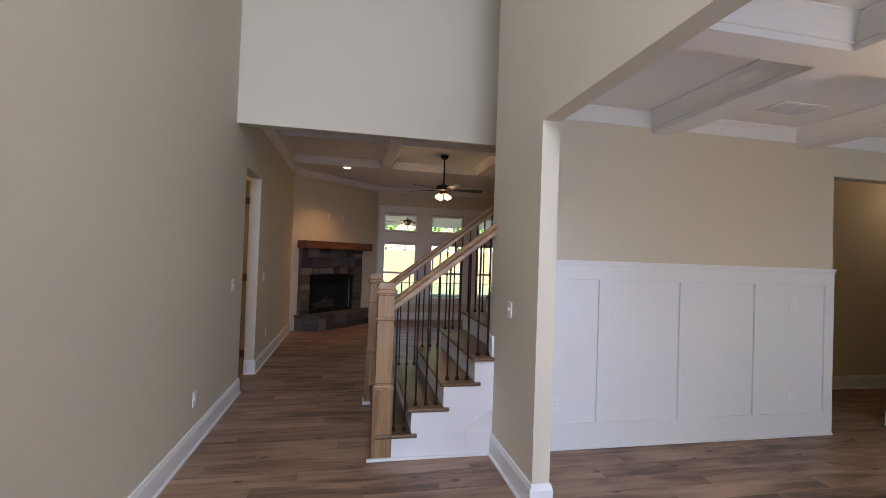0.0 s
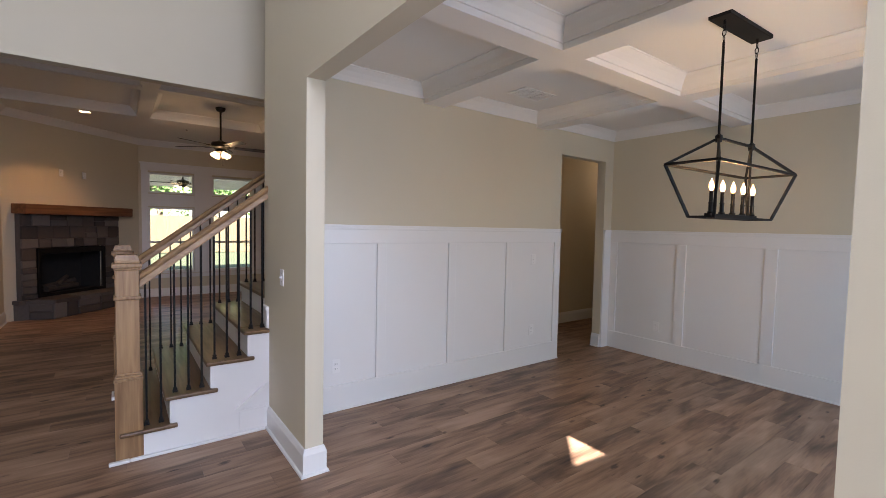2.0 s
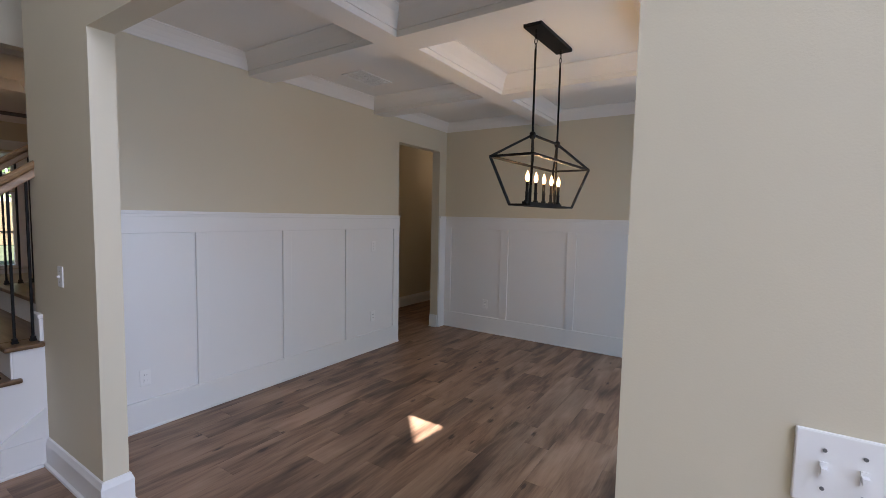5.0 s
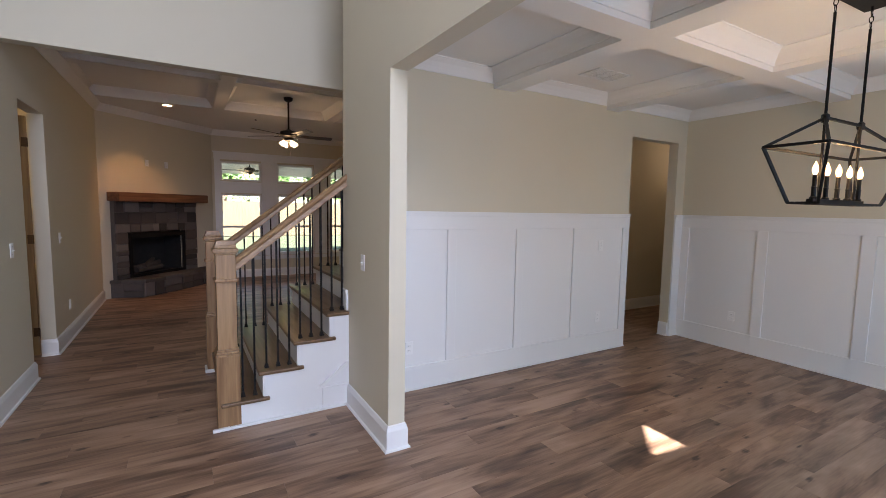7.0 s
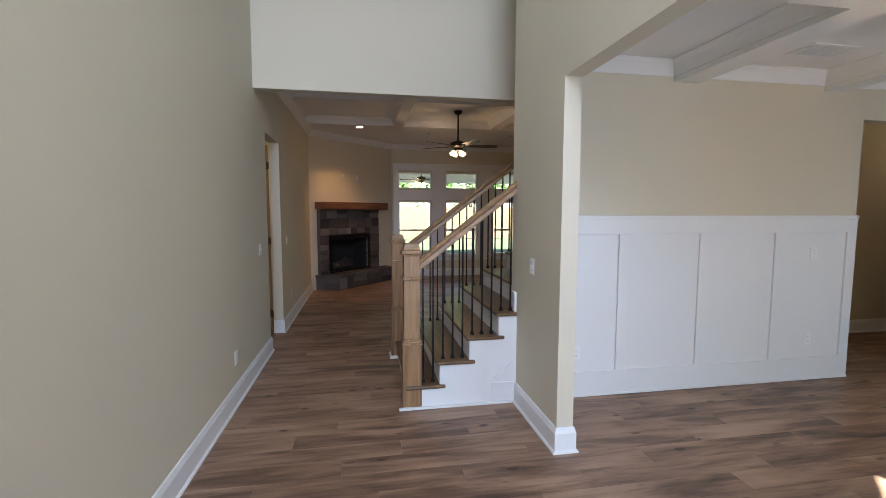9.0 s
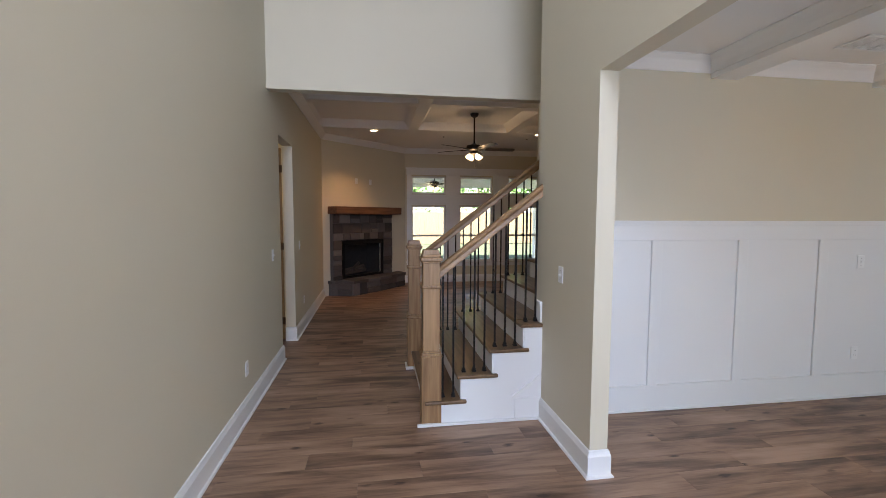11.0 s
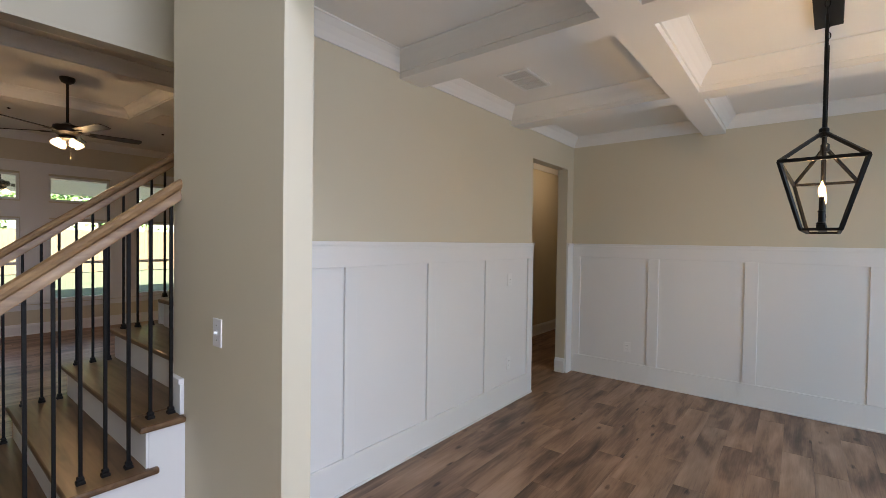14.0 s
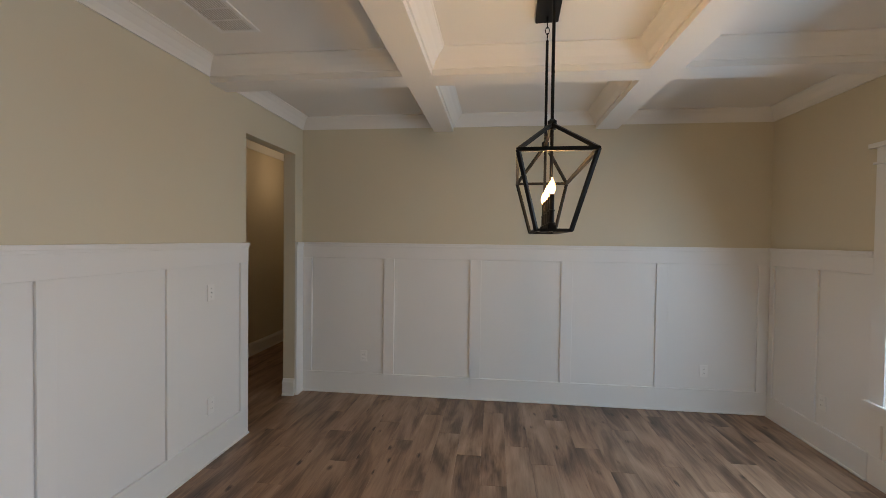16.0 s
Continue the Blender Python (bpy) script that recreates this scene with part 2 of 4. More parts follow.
def stone_mat():
    m = mat("ledge_stone", (0.2, 0.17, 0.15), 0.85, var=0.35, scale=14, bump=0.9, bump_scale=45)
    nt = m.node_tree
    b = nt.nodes["Principled BSDF"]
    info = nt.nodes.new("ShaderNodeObjectInfo")
    ramp = nt.nodes.new("ShaderNodeValToRGB")
    e = ramp.color_ramp.elements
    e[0].color, e[1].color = (0.058, 0.053, 0.050, 1), (0.27, 0.24, 0.225, 1)
    e.new(0.35).color = (0.115, 0.094, 0.083, 1)
    e.new(0.7).color = (0.155, 0.146, 0.141, 1)
    nt.links.new(info.outputs["Random"], ramp.inputs[0])
    mul = nt.nodes.new("ShaderNodeMix")
    mul.data_type, mul.blend_type = "RGBA", "OVERLAY"
    mul.inputs[0].default_value = 0.6
    nt.links.new(ramp.outputs[0], mul.inputs[6])
    src = b.inputs["Base Color"].links[0].from_socket
    nt.links.new(src, mul.inputs[7])
    nt.links.new(mul.outputs[2], b.inputs["Base Color"])
    return m


STONE = stone_mat()


# ---- mesh helpers ----
def box(bm, x0, y0, z0, x1, y1, z1, bev=0.0, m=None):
    vs = [bm.verts.new((x, y, z)) for x in (x0, x1) for y in (y0, y1) for z in (z0, z1)]
    fs = [bm.faces.new([vs[i] for i in f]) for f in ((0, 1, 3, 2), (4, 6, 7, 5), (0, 4, 5, 1), (2, 3, 7, 6), (0, 2, 6, 4), (1, 5, 7, 3))]
    if bev:
        out = bmesh.ops.bevel(bm, geom=list({e for f in fs for e in f.edges}), offset=bev, segments=2, affect="EDGES", profile=0.5)
        vs = list({v for f in out["faces"] for v in f.verts} | {v for v in vs if v.is_valid})
    if m is not None:
        bmesh.ops.transform(bm, matrix=m, verts=vs)
    return vs


def prism(bm, pts, a, b, axis, m=None):
    """Extrudes a polygon of the two other axes from a to b along an axis."""
    def at(p, v):
        q = list(p)
        q.insert(axis, v)
        return q
    lo, hi = [bm.verts.new(at(p, a)) for p in pts], [bm.verts.new(at(p, b)) for p in pts]
    n = len(pts)
    bm.faces.new(lo[::-1])
    bm.faces.new(hi)
    for i in range(n):
        bm.faces.new((lo[i], lo[(i + 1) % n], hi[(i + 1) % n], hi[i]))
    bmesh.ops.recalc_face_normals(bm, faces=bm.faces[:])
    if m is not None:
        bmesh.ops.transform(bm, matrix=m, verts=lo + hi)


def rod(bm, p, q, r, n=10, r2=None):
    """A round bar from p to q."""
    p, q = Vector(p), Vector(q)
    d = q - p
    m = Matrix.Translation((p + q) / 2) @ d.to_track_quat("Z", "Y").to_matrix().to_4x4()
    bmesh.ops.create_cone(bm, cap_ends=True, segments=n, radius1=r, radius2=r if r2 is None else r2, depth=d.length, matrix=m)


def bar(bm, p, q, w, h=None):
    """A square bar from p to q."""
    p, q = Vector(p), Vector(q)
    d = q - p
    h = h or w
    m = Matrix.Translation(p) @ d.to_track_quat("X", "Z").to_matrix().to_4x4()
    box(bm, 0, -w / 2, -h / 2, d.length, w / 2, h / 2, 0, m)


def lathe(bm, prof, n=20, m=None):
    """Turns a profile of (radius, z) round the z axis."""
    rings = []
    for r, z in prof:
        rings.append([bm.verts.new((r * math.cos(2 * math.pi * i / n), r * math.sin(2 * math.pi * i / n), z)) for i in range(n)])
    for a, b in zip(rings, rings[1:]):
        for i in range(n):
            bm.faces.new((a[i], a[(i + 1) % n], b[(i + 1) % n], b[i]))
    bm.faces.new(rings[0][::-1])
    bm.faces.new(rings[-1])
    if m is not None:
        bmesh.ops.transform(bm, matrix=m, verts=[v for r in rings for v in r])


def mesh(name, bm, material, smooth=False):
    me = bpy.data.meshes.new(name)
    bmesh.ops.recalc_face_normals(bm, faces=bm.faces[:])
    bm.to_mesh(me)
    bm.free()
    me.materials.append(material)
    if smooth:
        me.shade_smooth()
        me.set_sharp_from_angle(angle=radians(35))
    return me


def part(name, bm, material, parent, label="", smooth=False):
    ob = new(name, mesh(name, bm, material, smooth))
    ob.parent = parent
    return tagged(ob, label)


def structure(name, bm, material, label, category, smooth=False):
    return tagged(new(name, mesh(name, bm, material, smooth)), label, category, kind="structure")


def thing(name, place, label, category, group=""):
    ob = new(name)
    ob.location = place
    ob.empty_display_size = 0.1
    return tagged(ob, label, category, group)


def wall(name, axis, a, b, u0, u1, z0, z1, holes, label, material=None):
    """A wall from a to b along axis (its thickness), u0 to u1 the other way, with holes (u0, u1, z0, z1)."""
    bm = bmesh.new()
    cuts = sorted({u0, u1, *[h[0] for h in holes], *[h[1] for h in holes]})
    for s, e in zip(cuts, cuts[1:]):
        spans = sorted((h[2], h[3]) for h in holes if h[0] <= s + 1e-6 and h[1] >= e - 1e-6)
        z = z0
        for lo, hi in spans + [(z1, z1)]:
            if lo > z + 1e-6:
                if axis == 0:
                    box(bm, a, s, z, b, e, lo)
                else:
                    box(bm, s, a, z, e, b, lo)
            z = hi
    bmesh.ops.remove_doubles(bm, verts=bm.verts[:], dist=1e-5)
    seen = {}
    for f in bm.faces[:]:
        seen.setdefault(tuple(round(c, 4) for c in f.calc_center_median()), []).append(f)
    bmesh.ops.delete(bm, geom=[f for fs in seen.values() if len(fs) > 1 for f in fs], context="FACES")
    return structure(name, bm, material or PAINT, label, "wall")


# ---- the plan ----
XL, XR, XD, XE = -1.12, 1.165, 1.28, 5.553          # hall wall, entry wall (both faces), east wall
YB, YS, YH, YW = 3.362, -1.17, 4.62, 10.60          # dining back, dining front, hall header, window wall
TOP, DC, DB = 5.40, 2.83, 2.675                      # entry ceiling, dining ceiling and beam undersides
LC, LB = 3.28, 3.15                                 # living room ceiling panels, beams
YF = -2.70                                          # entry front wall

wall("wall_west", 0, XL - 0.12, XL, YF, YH, 0, TOP, [], "tall greige painted drywall beside the entry")
wall("wall_hall", 0, XL - 0.12, XL, YH, 8.93, 0, 3.6, [(5.09, 5.88, 0, 2.44)], "greige painted drywall with an open doorway")
wall("wall_entry", 0, XR, XD, YF, YB, 0, TOP, [(0.106, 2.55, 0, 2.416)], "greige drywall with a wide opening to the dining room")
wall("wall_dining_back", 1, YB, YB + 0.12, XR, 8.6, 0, TOP, [(4.505, 5.385, 0, 2.435)], "greige drywall above white board-and-batten wainscot")
wall("wall_dining_east", 0, XE, XE + 0.12, YS - 0.15, YB, 0, 3.2, [], "greige drywall above white wainscot")
wall("wall_dining_front", 1, YS - 0.15, YS, XD, XE, 0, 3.2, [(2.47, 4.29, 0.55, 2.13)], "greige drywall round the front window")
wall("wall_entry_front", 1, YF - 0.15, YF, XL - 0.12, XD, 0, TOP, [], "plain greige wall behind the entry")
wall("wall_header", 1, YH, YH + 0.12, XL - 0.12, 1.62, 2.785, TOP, [], "greige drywall header over the hall")
wall("wall_stair", 1, YH, YH + 0.12, 1.62, 8.6, 0, TOP, [], "greige drywall beside the stairs")
wall("wall_stair_end", 0, 3.95, 4.07, YB + 0.12, YH, 0, TOP, [], "plain drywall at the head of the stairs")
wall("wall_passage_end", 0, 8.6, 8.72, YB, YH + 0.12, 0, 3.2, [], "plain drywall at the end of the passage")
WINS = [(0.737, 1.552), (1.889, 2.705), (3.082, 3.878)]
wall("wall_window", 1, YW, YW + 0.15, 0.58, 6.2, 0, 3.6, [(a, b, *z) for a, b in WINS for z in ((0.50, 1.825), (2.11, 2.52))], "greige wall with three tall windows and transoms")
wall("wall_living_east", 0, 6.2, 6.32, YH + 0.12, YW + 0.15, 0, 3.6, [], "plain greige drywall")
FP = Matrix.Translation((XL, 8.93, 0)) @ pose(0, 0, 0, 0, 0, 45)   # the corner wall: x along it, -y out of it
CW = (0.58 - XL) * 2 ** 0.5
corner = wall("wall_corner", 1, 0, 0.12, -0.06, CW + 0.06, 0, 3.6, [(0.40, 1.545, 0.30, 1.085)], "greige drywall set across the corner behind the fireplace")
corner.matrix_world = FP
# side room behind the hall doorway
wall("wall_side_room", 0, -3.3, -3.18, 4.2, 7.2, 0, 2.7, [], "plain greige drywall of the side room")
wall("wall_side_room_front", 1, 4.08, 4.2, -3.3, XL - 0.12, 0, 2.7, [], "plain greige drywall of the side room")
wall("wall_side_room_back", 1, 7.2, 7.32, -3.3, XL - 0.12, 0, 2.7, [], "plain greige drywall of the side room")

bm = bmesh.new()
box(bm, XL - 2.3, YF - 0.15, -0.12, 8.72, YW + 0.15, -0.006)
floor = structure("floor", bm, SUBFLOOR, "brown oak plank floor", "floor")

def slab(name, x0, y0, x1, y1, z, label):
    bm = bmesh.new()
    box(bm, x0, y0, z, x1, y1, z + 0.1)
    return structure(name, bm, CEIL, label, "ceiling")

slab("ceiling_entry", XL - 0.12, YF - 0.15, 4.07, YH + 0.12, TOP, "white painted ceiling high over the entry")
slab("ceiling_passage", 4.07, YB + 0.12, 8.72, YH, 2.90, "white painted ceiling of the passage")
slab("ceiling_side_room", -3.3, 4.08, XL - 0.12, 7.32, 2.7, "white painted ceiling of the side room")


def coffers(name, xs, ys, zb, zt, label, frame_box):
    """A ceiling of beams between panels: xs and ys are the panels' spans, each panel ringed by a crown."""
    x0, y0, x1, y1 = frame_box
    bm = bmesh.new()
    box(bm, x0, y0, zt, x1, y1, zt + 0.1)
    ex = [x0] + [v for s in xs for v in s] + [x1]
    ey = [y0] + [v for s in ys for v in s] + [y1]
    for a, b in zip(ex[::2], ex[1::2]):
        if b - a > 1e-4:
            box(bm, a, y0, zb, b, y1, zt - 0.002)
    for (px0, px1) in xs:
        for a, b in zip(ey[::2], ey[1::2]):
            if b - a > 1e-4:
                box(bm, px0, a, zb, px1, b, zt - 0.002)
    h, k = zt - zb, zt - zb - 0.115
    prof = [(0, k), (0.012, k), (0.016, k + 0.014), (0.028, k + 0.040), (0.052, k + 0.074), (0.084, k + 0.103), (0.092, k + 0.106), (0.092, h)]
    for (a0, a1) in xs:
        for (b0, b1) in ys:
            rings = [[bm.verts.new((x, y, zb + v)) for x, y in ((a0 + u, b0 + u), (a1 - u, b0 + u), (a1 - u, b1 - u), (a0 + u, b1 - u))] for u, v in prof]
            for r, s in zip(rings, rings[1:]):
                for i in range(4):
                    bm.faces.new((r[i], r[(i + 1) % 4], s[(i + 1) % 4], s[i]))
    me = bpy.data.meshes.new(name)
    bm.to_mesh(me)
    bm.free()
    me.materials.append(CEIL)
    return tagged(new(name, me), label, "ceiling", kind="structure")


coffers("ceiling_dining", [(XD, 2.53), (2.76, 4.045), (4.245, XE)], [(YS, 0.215), (0.42, 1.79), (1.985, YB)], DB, DC,
        "white coffered ceiling with crown-trimmed panels", (XD, YS, XE, YB))
coffers("ceiling_living", [(XL, 0.505), (0.675, 2.345), (2.525, 4.20), (4.38, 6.2)], [(4.74, 6.42), (6.60, 8.31)], LB, LC,
        "white coffered ceiling over the living room", (XL, YH + 0.12, 6.2, YW))

# ---- boards along the walls ----
BASE = [(0, 0), (0.032, 0), (0.03, 0.012), (0.018, 0.018), (0.018, 0.132), (0.013, 0.146), (0.008, 0.164), (0, 0.169)]

def board_run(bm, prof, p, q, side):
    """A moulding of (out, up) profile from p to q on the floor plan; side +1 puts it to the left of the way."""
    p, q = Vector((*p, 0)), Vector((*q, 0))
    d = (q - p).normalized()
    n = Vector((-d.y, d.x, 0)) * side
    a = [bm.verts.new(p + n * u + Vector((0, 0, v))) for u, v in prof]
    b = [bm.verts.new(q + n * u + Vector((0, 0, v))) for u, v in prof]
    k = len(prof)
    for i in range(k):
        bm.faces.new((a[i], a[(i + 1) % k], b[(i + 1) % k], b[i]))
    bm.faces.new(a[::-1])
    bm.faces.new(b)


def board_path(bm, prof, pts, side):
    """A moulding along a line of floor points, mitred at the corners."""
    P = [Vector((*p, 0)) for p in pts]
    dirs = [(b - a).normalized() for a, b in zip(P, P[1:])]
    norm = [Vector((-d.y, d.x, 0)) * side for d in dirs]
    rings = []
    for i, p in enumerate(P):
        if i == 0 or i == len(P) - 1:
            n = norm[0] if i == 0 else norm[-1]
        else:
            n = norm[i - 1] + norm[i]
            n = n * (2 / n.length_squared)
        rings.append([bm.verts.new(p + n * u + Vector((0, 0, v))) for u, v in prof])
    k = len(prof)
    for a, b in zip(rings, rings[1:]):
        for i in range(k):
            bm.faces.new((a[i], a[(i + 1) % k], b[(i + 1) % k], b[i]))
    bm.faces.new(rings[0][::-1])
    bm.faces.new(rings[-1])


def baseboard(name, runs, label="tall white painted baseboard with a shoe moulding"):
    bm = bmesh.new()
    for pts, s in runs:
        board_path(bm, BASE, pts, s)
    return structure(name, bm, WHITE, label, "baseboard")


baseboard("baseboard_west", [([(XL, YF), (XL, 5.09), (XL - 0.12, 5.09)], -1)])
baseboard("baseboard_hall", [([(XL - 0.12, 5.88), (XL, 5.88), (XL, 8.93)], -1)])
baseboard("baseboard_entry_post", [([(XR, 3.344), (XR, 2.55), (XD, 2.55), (XD, 3.33)], -1)])
baseboard("baseboard_entry_front_post", [([(XR, YF), (XR, 0.106), (XD, 0.106), (XD, YS)], 1)])
baseboard("baseboard_window_wall", [([(0.58, YW), (6.2, YW)], -1)])
baseboard("baseboard_passage", [([(4.07, YH), (8.6, YH)], -1), ([(5.385, YB), (5.385, YB + 0.12)], 1), ([(4.505, YB), (4.505, YB + 0.12)], -1)])

# ---- dining wainscot ----
def wainscot(name, axis, face, out, u0, u1, stiles, z_low, label, under=()):
    """Board-and-batten on a wall face; out is the way it stands proud. Battens are parts of the wainscot."""
    root = tagged(new(name), label, "wainscot", kind="structure")
    def brd(nm, a, b, z0, z1, t, e0=0.0, bev=0.002):
        bm = bmesh.new()
        lo, hi = sorted((face + out * e0, face + out * t))
        if axis == 0:
            box(bm, lo, a, z0, hi, b, z1, bev)
        else:
            box(bm, a, lo, z0, b, hi, z1, bev)
        return part(nm, bm, WHITE, root)
    brd("panel", u0, u1, 0.02, 1.53, 0.004, bev=0)
    brd("bottom_board", u0, u1, 0, z_low, 0.022, 0.004, 0.003)
    brd("shoe_moulding", u0, u1, 0, 0.018, 0.034, 0.022, 0.005)
    brd("top_board", u0, u1, 1.395, 1.53, 0.022, 0.004, 0.003)
    brd("cap", u0 - 0.004, u1 + 0.004, 1.53, 1.553, 0.036, -0.0)
    brd("cap_cove", u0, u1, 1.512, 1.53, 0.029, 0.022, 0.003)
    for a, b in stiles:
        brd("batten", a, b, z_low, 1.395, 0.021, 0.004, 0.003)
    return root


wainscot("wainscot_back", 1, YB, -1, XD + 0.02, 4.505, [(1.30, 1.385), (2.065, 2.155), (2.84, 2.93), (3.615, 3.705), (4.40, 4.505)], 0.215,
         "white board-and-batten wainscot with a cap rail")
wainscot("wainscot_jamb", 1, YB, -1, 5.385, XE - 0.02, [(5.385, XE - 0.02)], 0.215, "narrow white wainscot strip beside the doorway")
wainscot("wainscot_east", 0, XE, -1, YS, YB - 0.004, [(3.245, 3.346), (2.372, 2.482), (1.492, 1.602), (0.610, 0.718), (-0.272, -0.165), (-1.166, -1.066)], 0.215,
         "white board-and-batten wainscot with a cap rail")
wainscot("wainscot_front", 1, YS, 1, 4.405, XE - 0.036, [(5.455, XE - 0.036), (4.912, 5.005)], 0.195, "white wainscot beside the front window")

# ---- windows ----
def window(name, axis_y, x0, x1, z0, z1, out, rail, label):
    """A white vinyl window in an opening; rail is the height of the meeting rail or None."""
    root = tagged(new(name), label, "window", kind="structure")
    y = axis_y + out * 0.07
    f = 0.035
    def bx(nm, a, b, c, d, t, m, par=root, bev=0.003):
        bm = bmesh.new()
        box(bm, a, y - t / 2, c, b, y + t / 2, d, bev)
        return part(nm, bm, m, par)
    bx("frame_side", x0, x0 + f, z0, z1, 0.07, WHITE)
    bx("frame_side", x1 - f, x1, z0, z1, 0.07, WHITE)
    bx("frame_head", x0 + f, x1 - f, z1 - f, z1, 0.068, WHITE)
    bx("frame_sill", x0 + f, x1 - f, z0, z0 + f, 0.068, WHITE)
    if rail:
        bx("meeting_rail", x0 + f, x1 - f, rail - 0.022, rail + 0.022, 0.05, WHITE)
    for a, b in ([(z0 + f, rail - 0.022), (rail + 0.022, z1 - f)] if rail else [(z0 + f, z1 - f)]):
        p = bx("pane", x0 + f, x1 - f, a, b, 0.006, GLASS, bev=0)
        p.visible_shadow = False
    return root


for i, (a, b) in enumerate(WINS):
    window("window_%d" % (i + 1), YW, a, b, 0.50, 1.825, 1, 1.115, "tall white window looking onto a sunny fenced yard")
    window("window_%d" % (i + 4), YW, a, b, 2.11, 2.52, 1, None, "transom window under a covered porch ceiling")
window("window_7", YS, 2.47, 3.39, 0.55, 2.13, -1, 1.35, "white front window with trim of painted boards")
window("window_8", YS, 3.43, 4.29, 0.55, 2.13, -1, 1.35, "white front window with trim of painted boards")


def casing(name, face, out, runs, label):
    bm = bmesh.new()
    for x0, x1, z0, z1, t in runs:
        lo, hi = sorted((face, face + out * t))
        box(bm, x0, lo, z0, x1, hi, z1, 0.002)
    return structure(name, bm, WHITE, label, "trim")


W0, W1 = WINS[0][0], WINS[2][1]
casing("trim_living_windows", YW, -1,
       [(W0 - 0.11, W0, 0.46, 2.55, 0.02), (W1, W1 + 0.11, 0.46, 2.55, 0.02), (WINS[0][1], WINS[1][0], 0.50, 2.55, 0.018), (WINS[1][1], WINS[2][0], 0.50, 2.55, 0.018),
        (W0 - 0.12, W1 + 0.12, 2.55, 2.69, 0.024), (W0 - 0.14, W1 + 0.14, 2.69, 2.715, 0.04), (W0 - 0.13, W1 + 0.13, 0.475, 0.50, 0.05), (W0 - 0.11, W1 + 0.11, 0.38, 0.46, 0.02)]
       + [(a, b, 1.845, 2.09, 0.016) for a, b in WINS], "painted boards framing the three windows")
casing("trim_front_window", YS, 1,
       [(2.36, 2.47, 0.50, 2.13, 0.024), (4.29, 4.402, 0.50, 2.13, 0.024), (3.39, 3.43, 0.55, 2.13, 0.02), (2.34, 4.422, 2.13, 2.145, 0.034), (2.36, 4.402, 2.145, 2.24, 0.024),
        (2.32, 4.44, 2.24, 2.27, 0.05), (2.33, 4.43, 0.52, 0.55, 0.05), (2.36, 4.402, 0.42, 0.52, 0.022), (XD, 4.402, 0, 0.195, 0.02), (XD, 4.402, 0.195, 0.42, 0.005), (4.31, 4.402, 0.195, 0.42, 0.02)], "white painted boards framing the front window")

# ---- stairs ----
RISE, RUN, NOSE0 = 0.19, 0.245, 0.247
SY0, SY1 = 3.345, 4.735
stairs = thing("staircase", (0.28, 4.0, 0), "oak stair with white risers, open on both sides beside the hall", "stairs")
stairs.location = (0, 0, 0)
NSTEP = 14
for i in range(NSTEP):
    nx, z = NOSE0 + RUN * i, RISE * (i + 1)
    open_near = i < 4
    y0 = 3.322 if nx + 0.32 < XR else (3.322 if nx < XR - 0.02 else YB + 0.125)
    y1 = SY1 + 0.023 if nx < 1.3 else YH - 0.005
    bm = bmesh.new()
    if i == 3:
        box(bm, nx, 3.322, z - 0.028, XR - 0.002, YB + 0.123, z, 0.009)
        box(bm, nx, YB + 0.123, z - 0.028, nx + 0.30, y1, z, 0.009)
    elif i == 4 or i == 5:
        box(bm, nx, y0, z - 0.028, nx + 0.30, (SY1 + 0.023) if nx < 1.24 else YH - 0.004, z, 0.009)
    else:
        box(bm, nx, y0, z - 0.028, nx + (0.32 if i < 3 else 0.30), y1, z, 0.009)
    part("tread", bm, OAKX, stairs, "dark oak tread with a rounded nosing" if i == 0 else "")
    bm = bmesh.new()
    box(bm, nx + 0.03, y0 + 0.03, z - RISE, nx + 0.05, y1 - 0.03, z - 0.028)
    part("riser", bm, WHITE, stairs)
# white stringers, stepped like the treads
for y0, y1, last in ((SY0, SY0 + 0.03, XR - 0.001), (SY1 - 0.03, SY1, 1.619)):
    pts = [(0.285, 0.0)]
    i = 0
    while NOSE0 + RUN * i + 0.04 < last:
        pts += [(NOSE0 + RUN * i + 0.04, RISE * i), (NOSE0 + RUN * i + 0.04, RISE * (i + 1) - 0.028)]
        i += 1
    pts += [(last, RISE * i - 0.028), (last, 0.0)]
    bm = bmesh.new()
    prism(bm, pts[1:], y0, y1, 1)
    part("stringer", bm, WHITE, stairs)
bm = bmesh.new()
box(bm, 0.19, 3.315, 0, 0.30, 3.345, 0.022, 0.006)
box(bm, 0.30, 3.318, 0, XR - 0.034, 3.345, 0.020, 0.006)
part("shoe_moulding", bm, WHITE, stairs)
bm = bmesh.new()
box(bm, 0.95, 3.334, 0.020, XR - 0.02, 3.345, 0.178, 0.002)
bar(bm, (0.93, 3.337, 0.185), (XR - 0.012, 3.337, 0.345), 0.020, 0.026)
part("skirt_moulding", bm, WHITE, stairs)
bm = bmesh.new()
box(bm, XR - 0.02, 3.352, 0.762, XR - 0.001, YB + 0.12, 0.90, 0.003)
box(bm, XR - 0.026, 3.352, 0.90, XR - 0.001, YB + 0.125, 0.925, 0.004)
part("skirt_end", bm, WHITE, stairs)


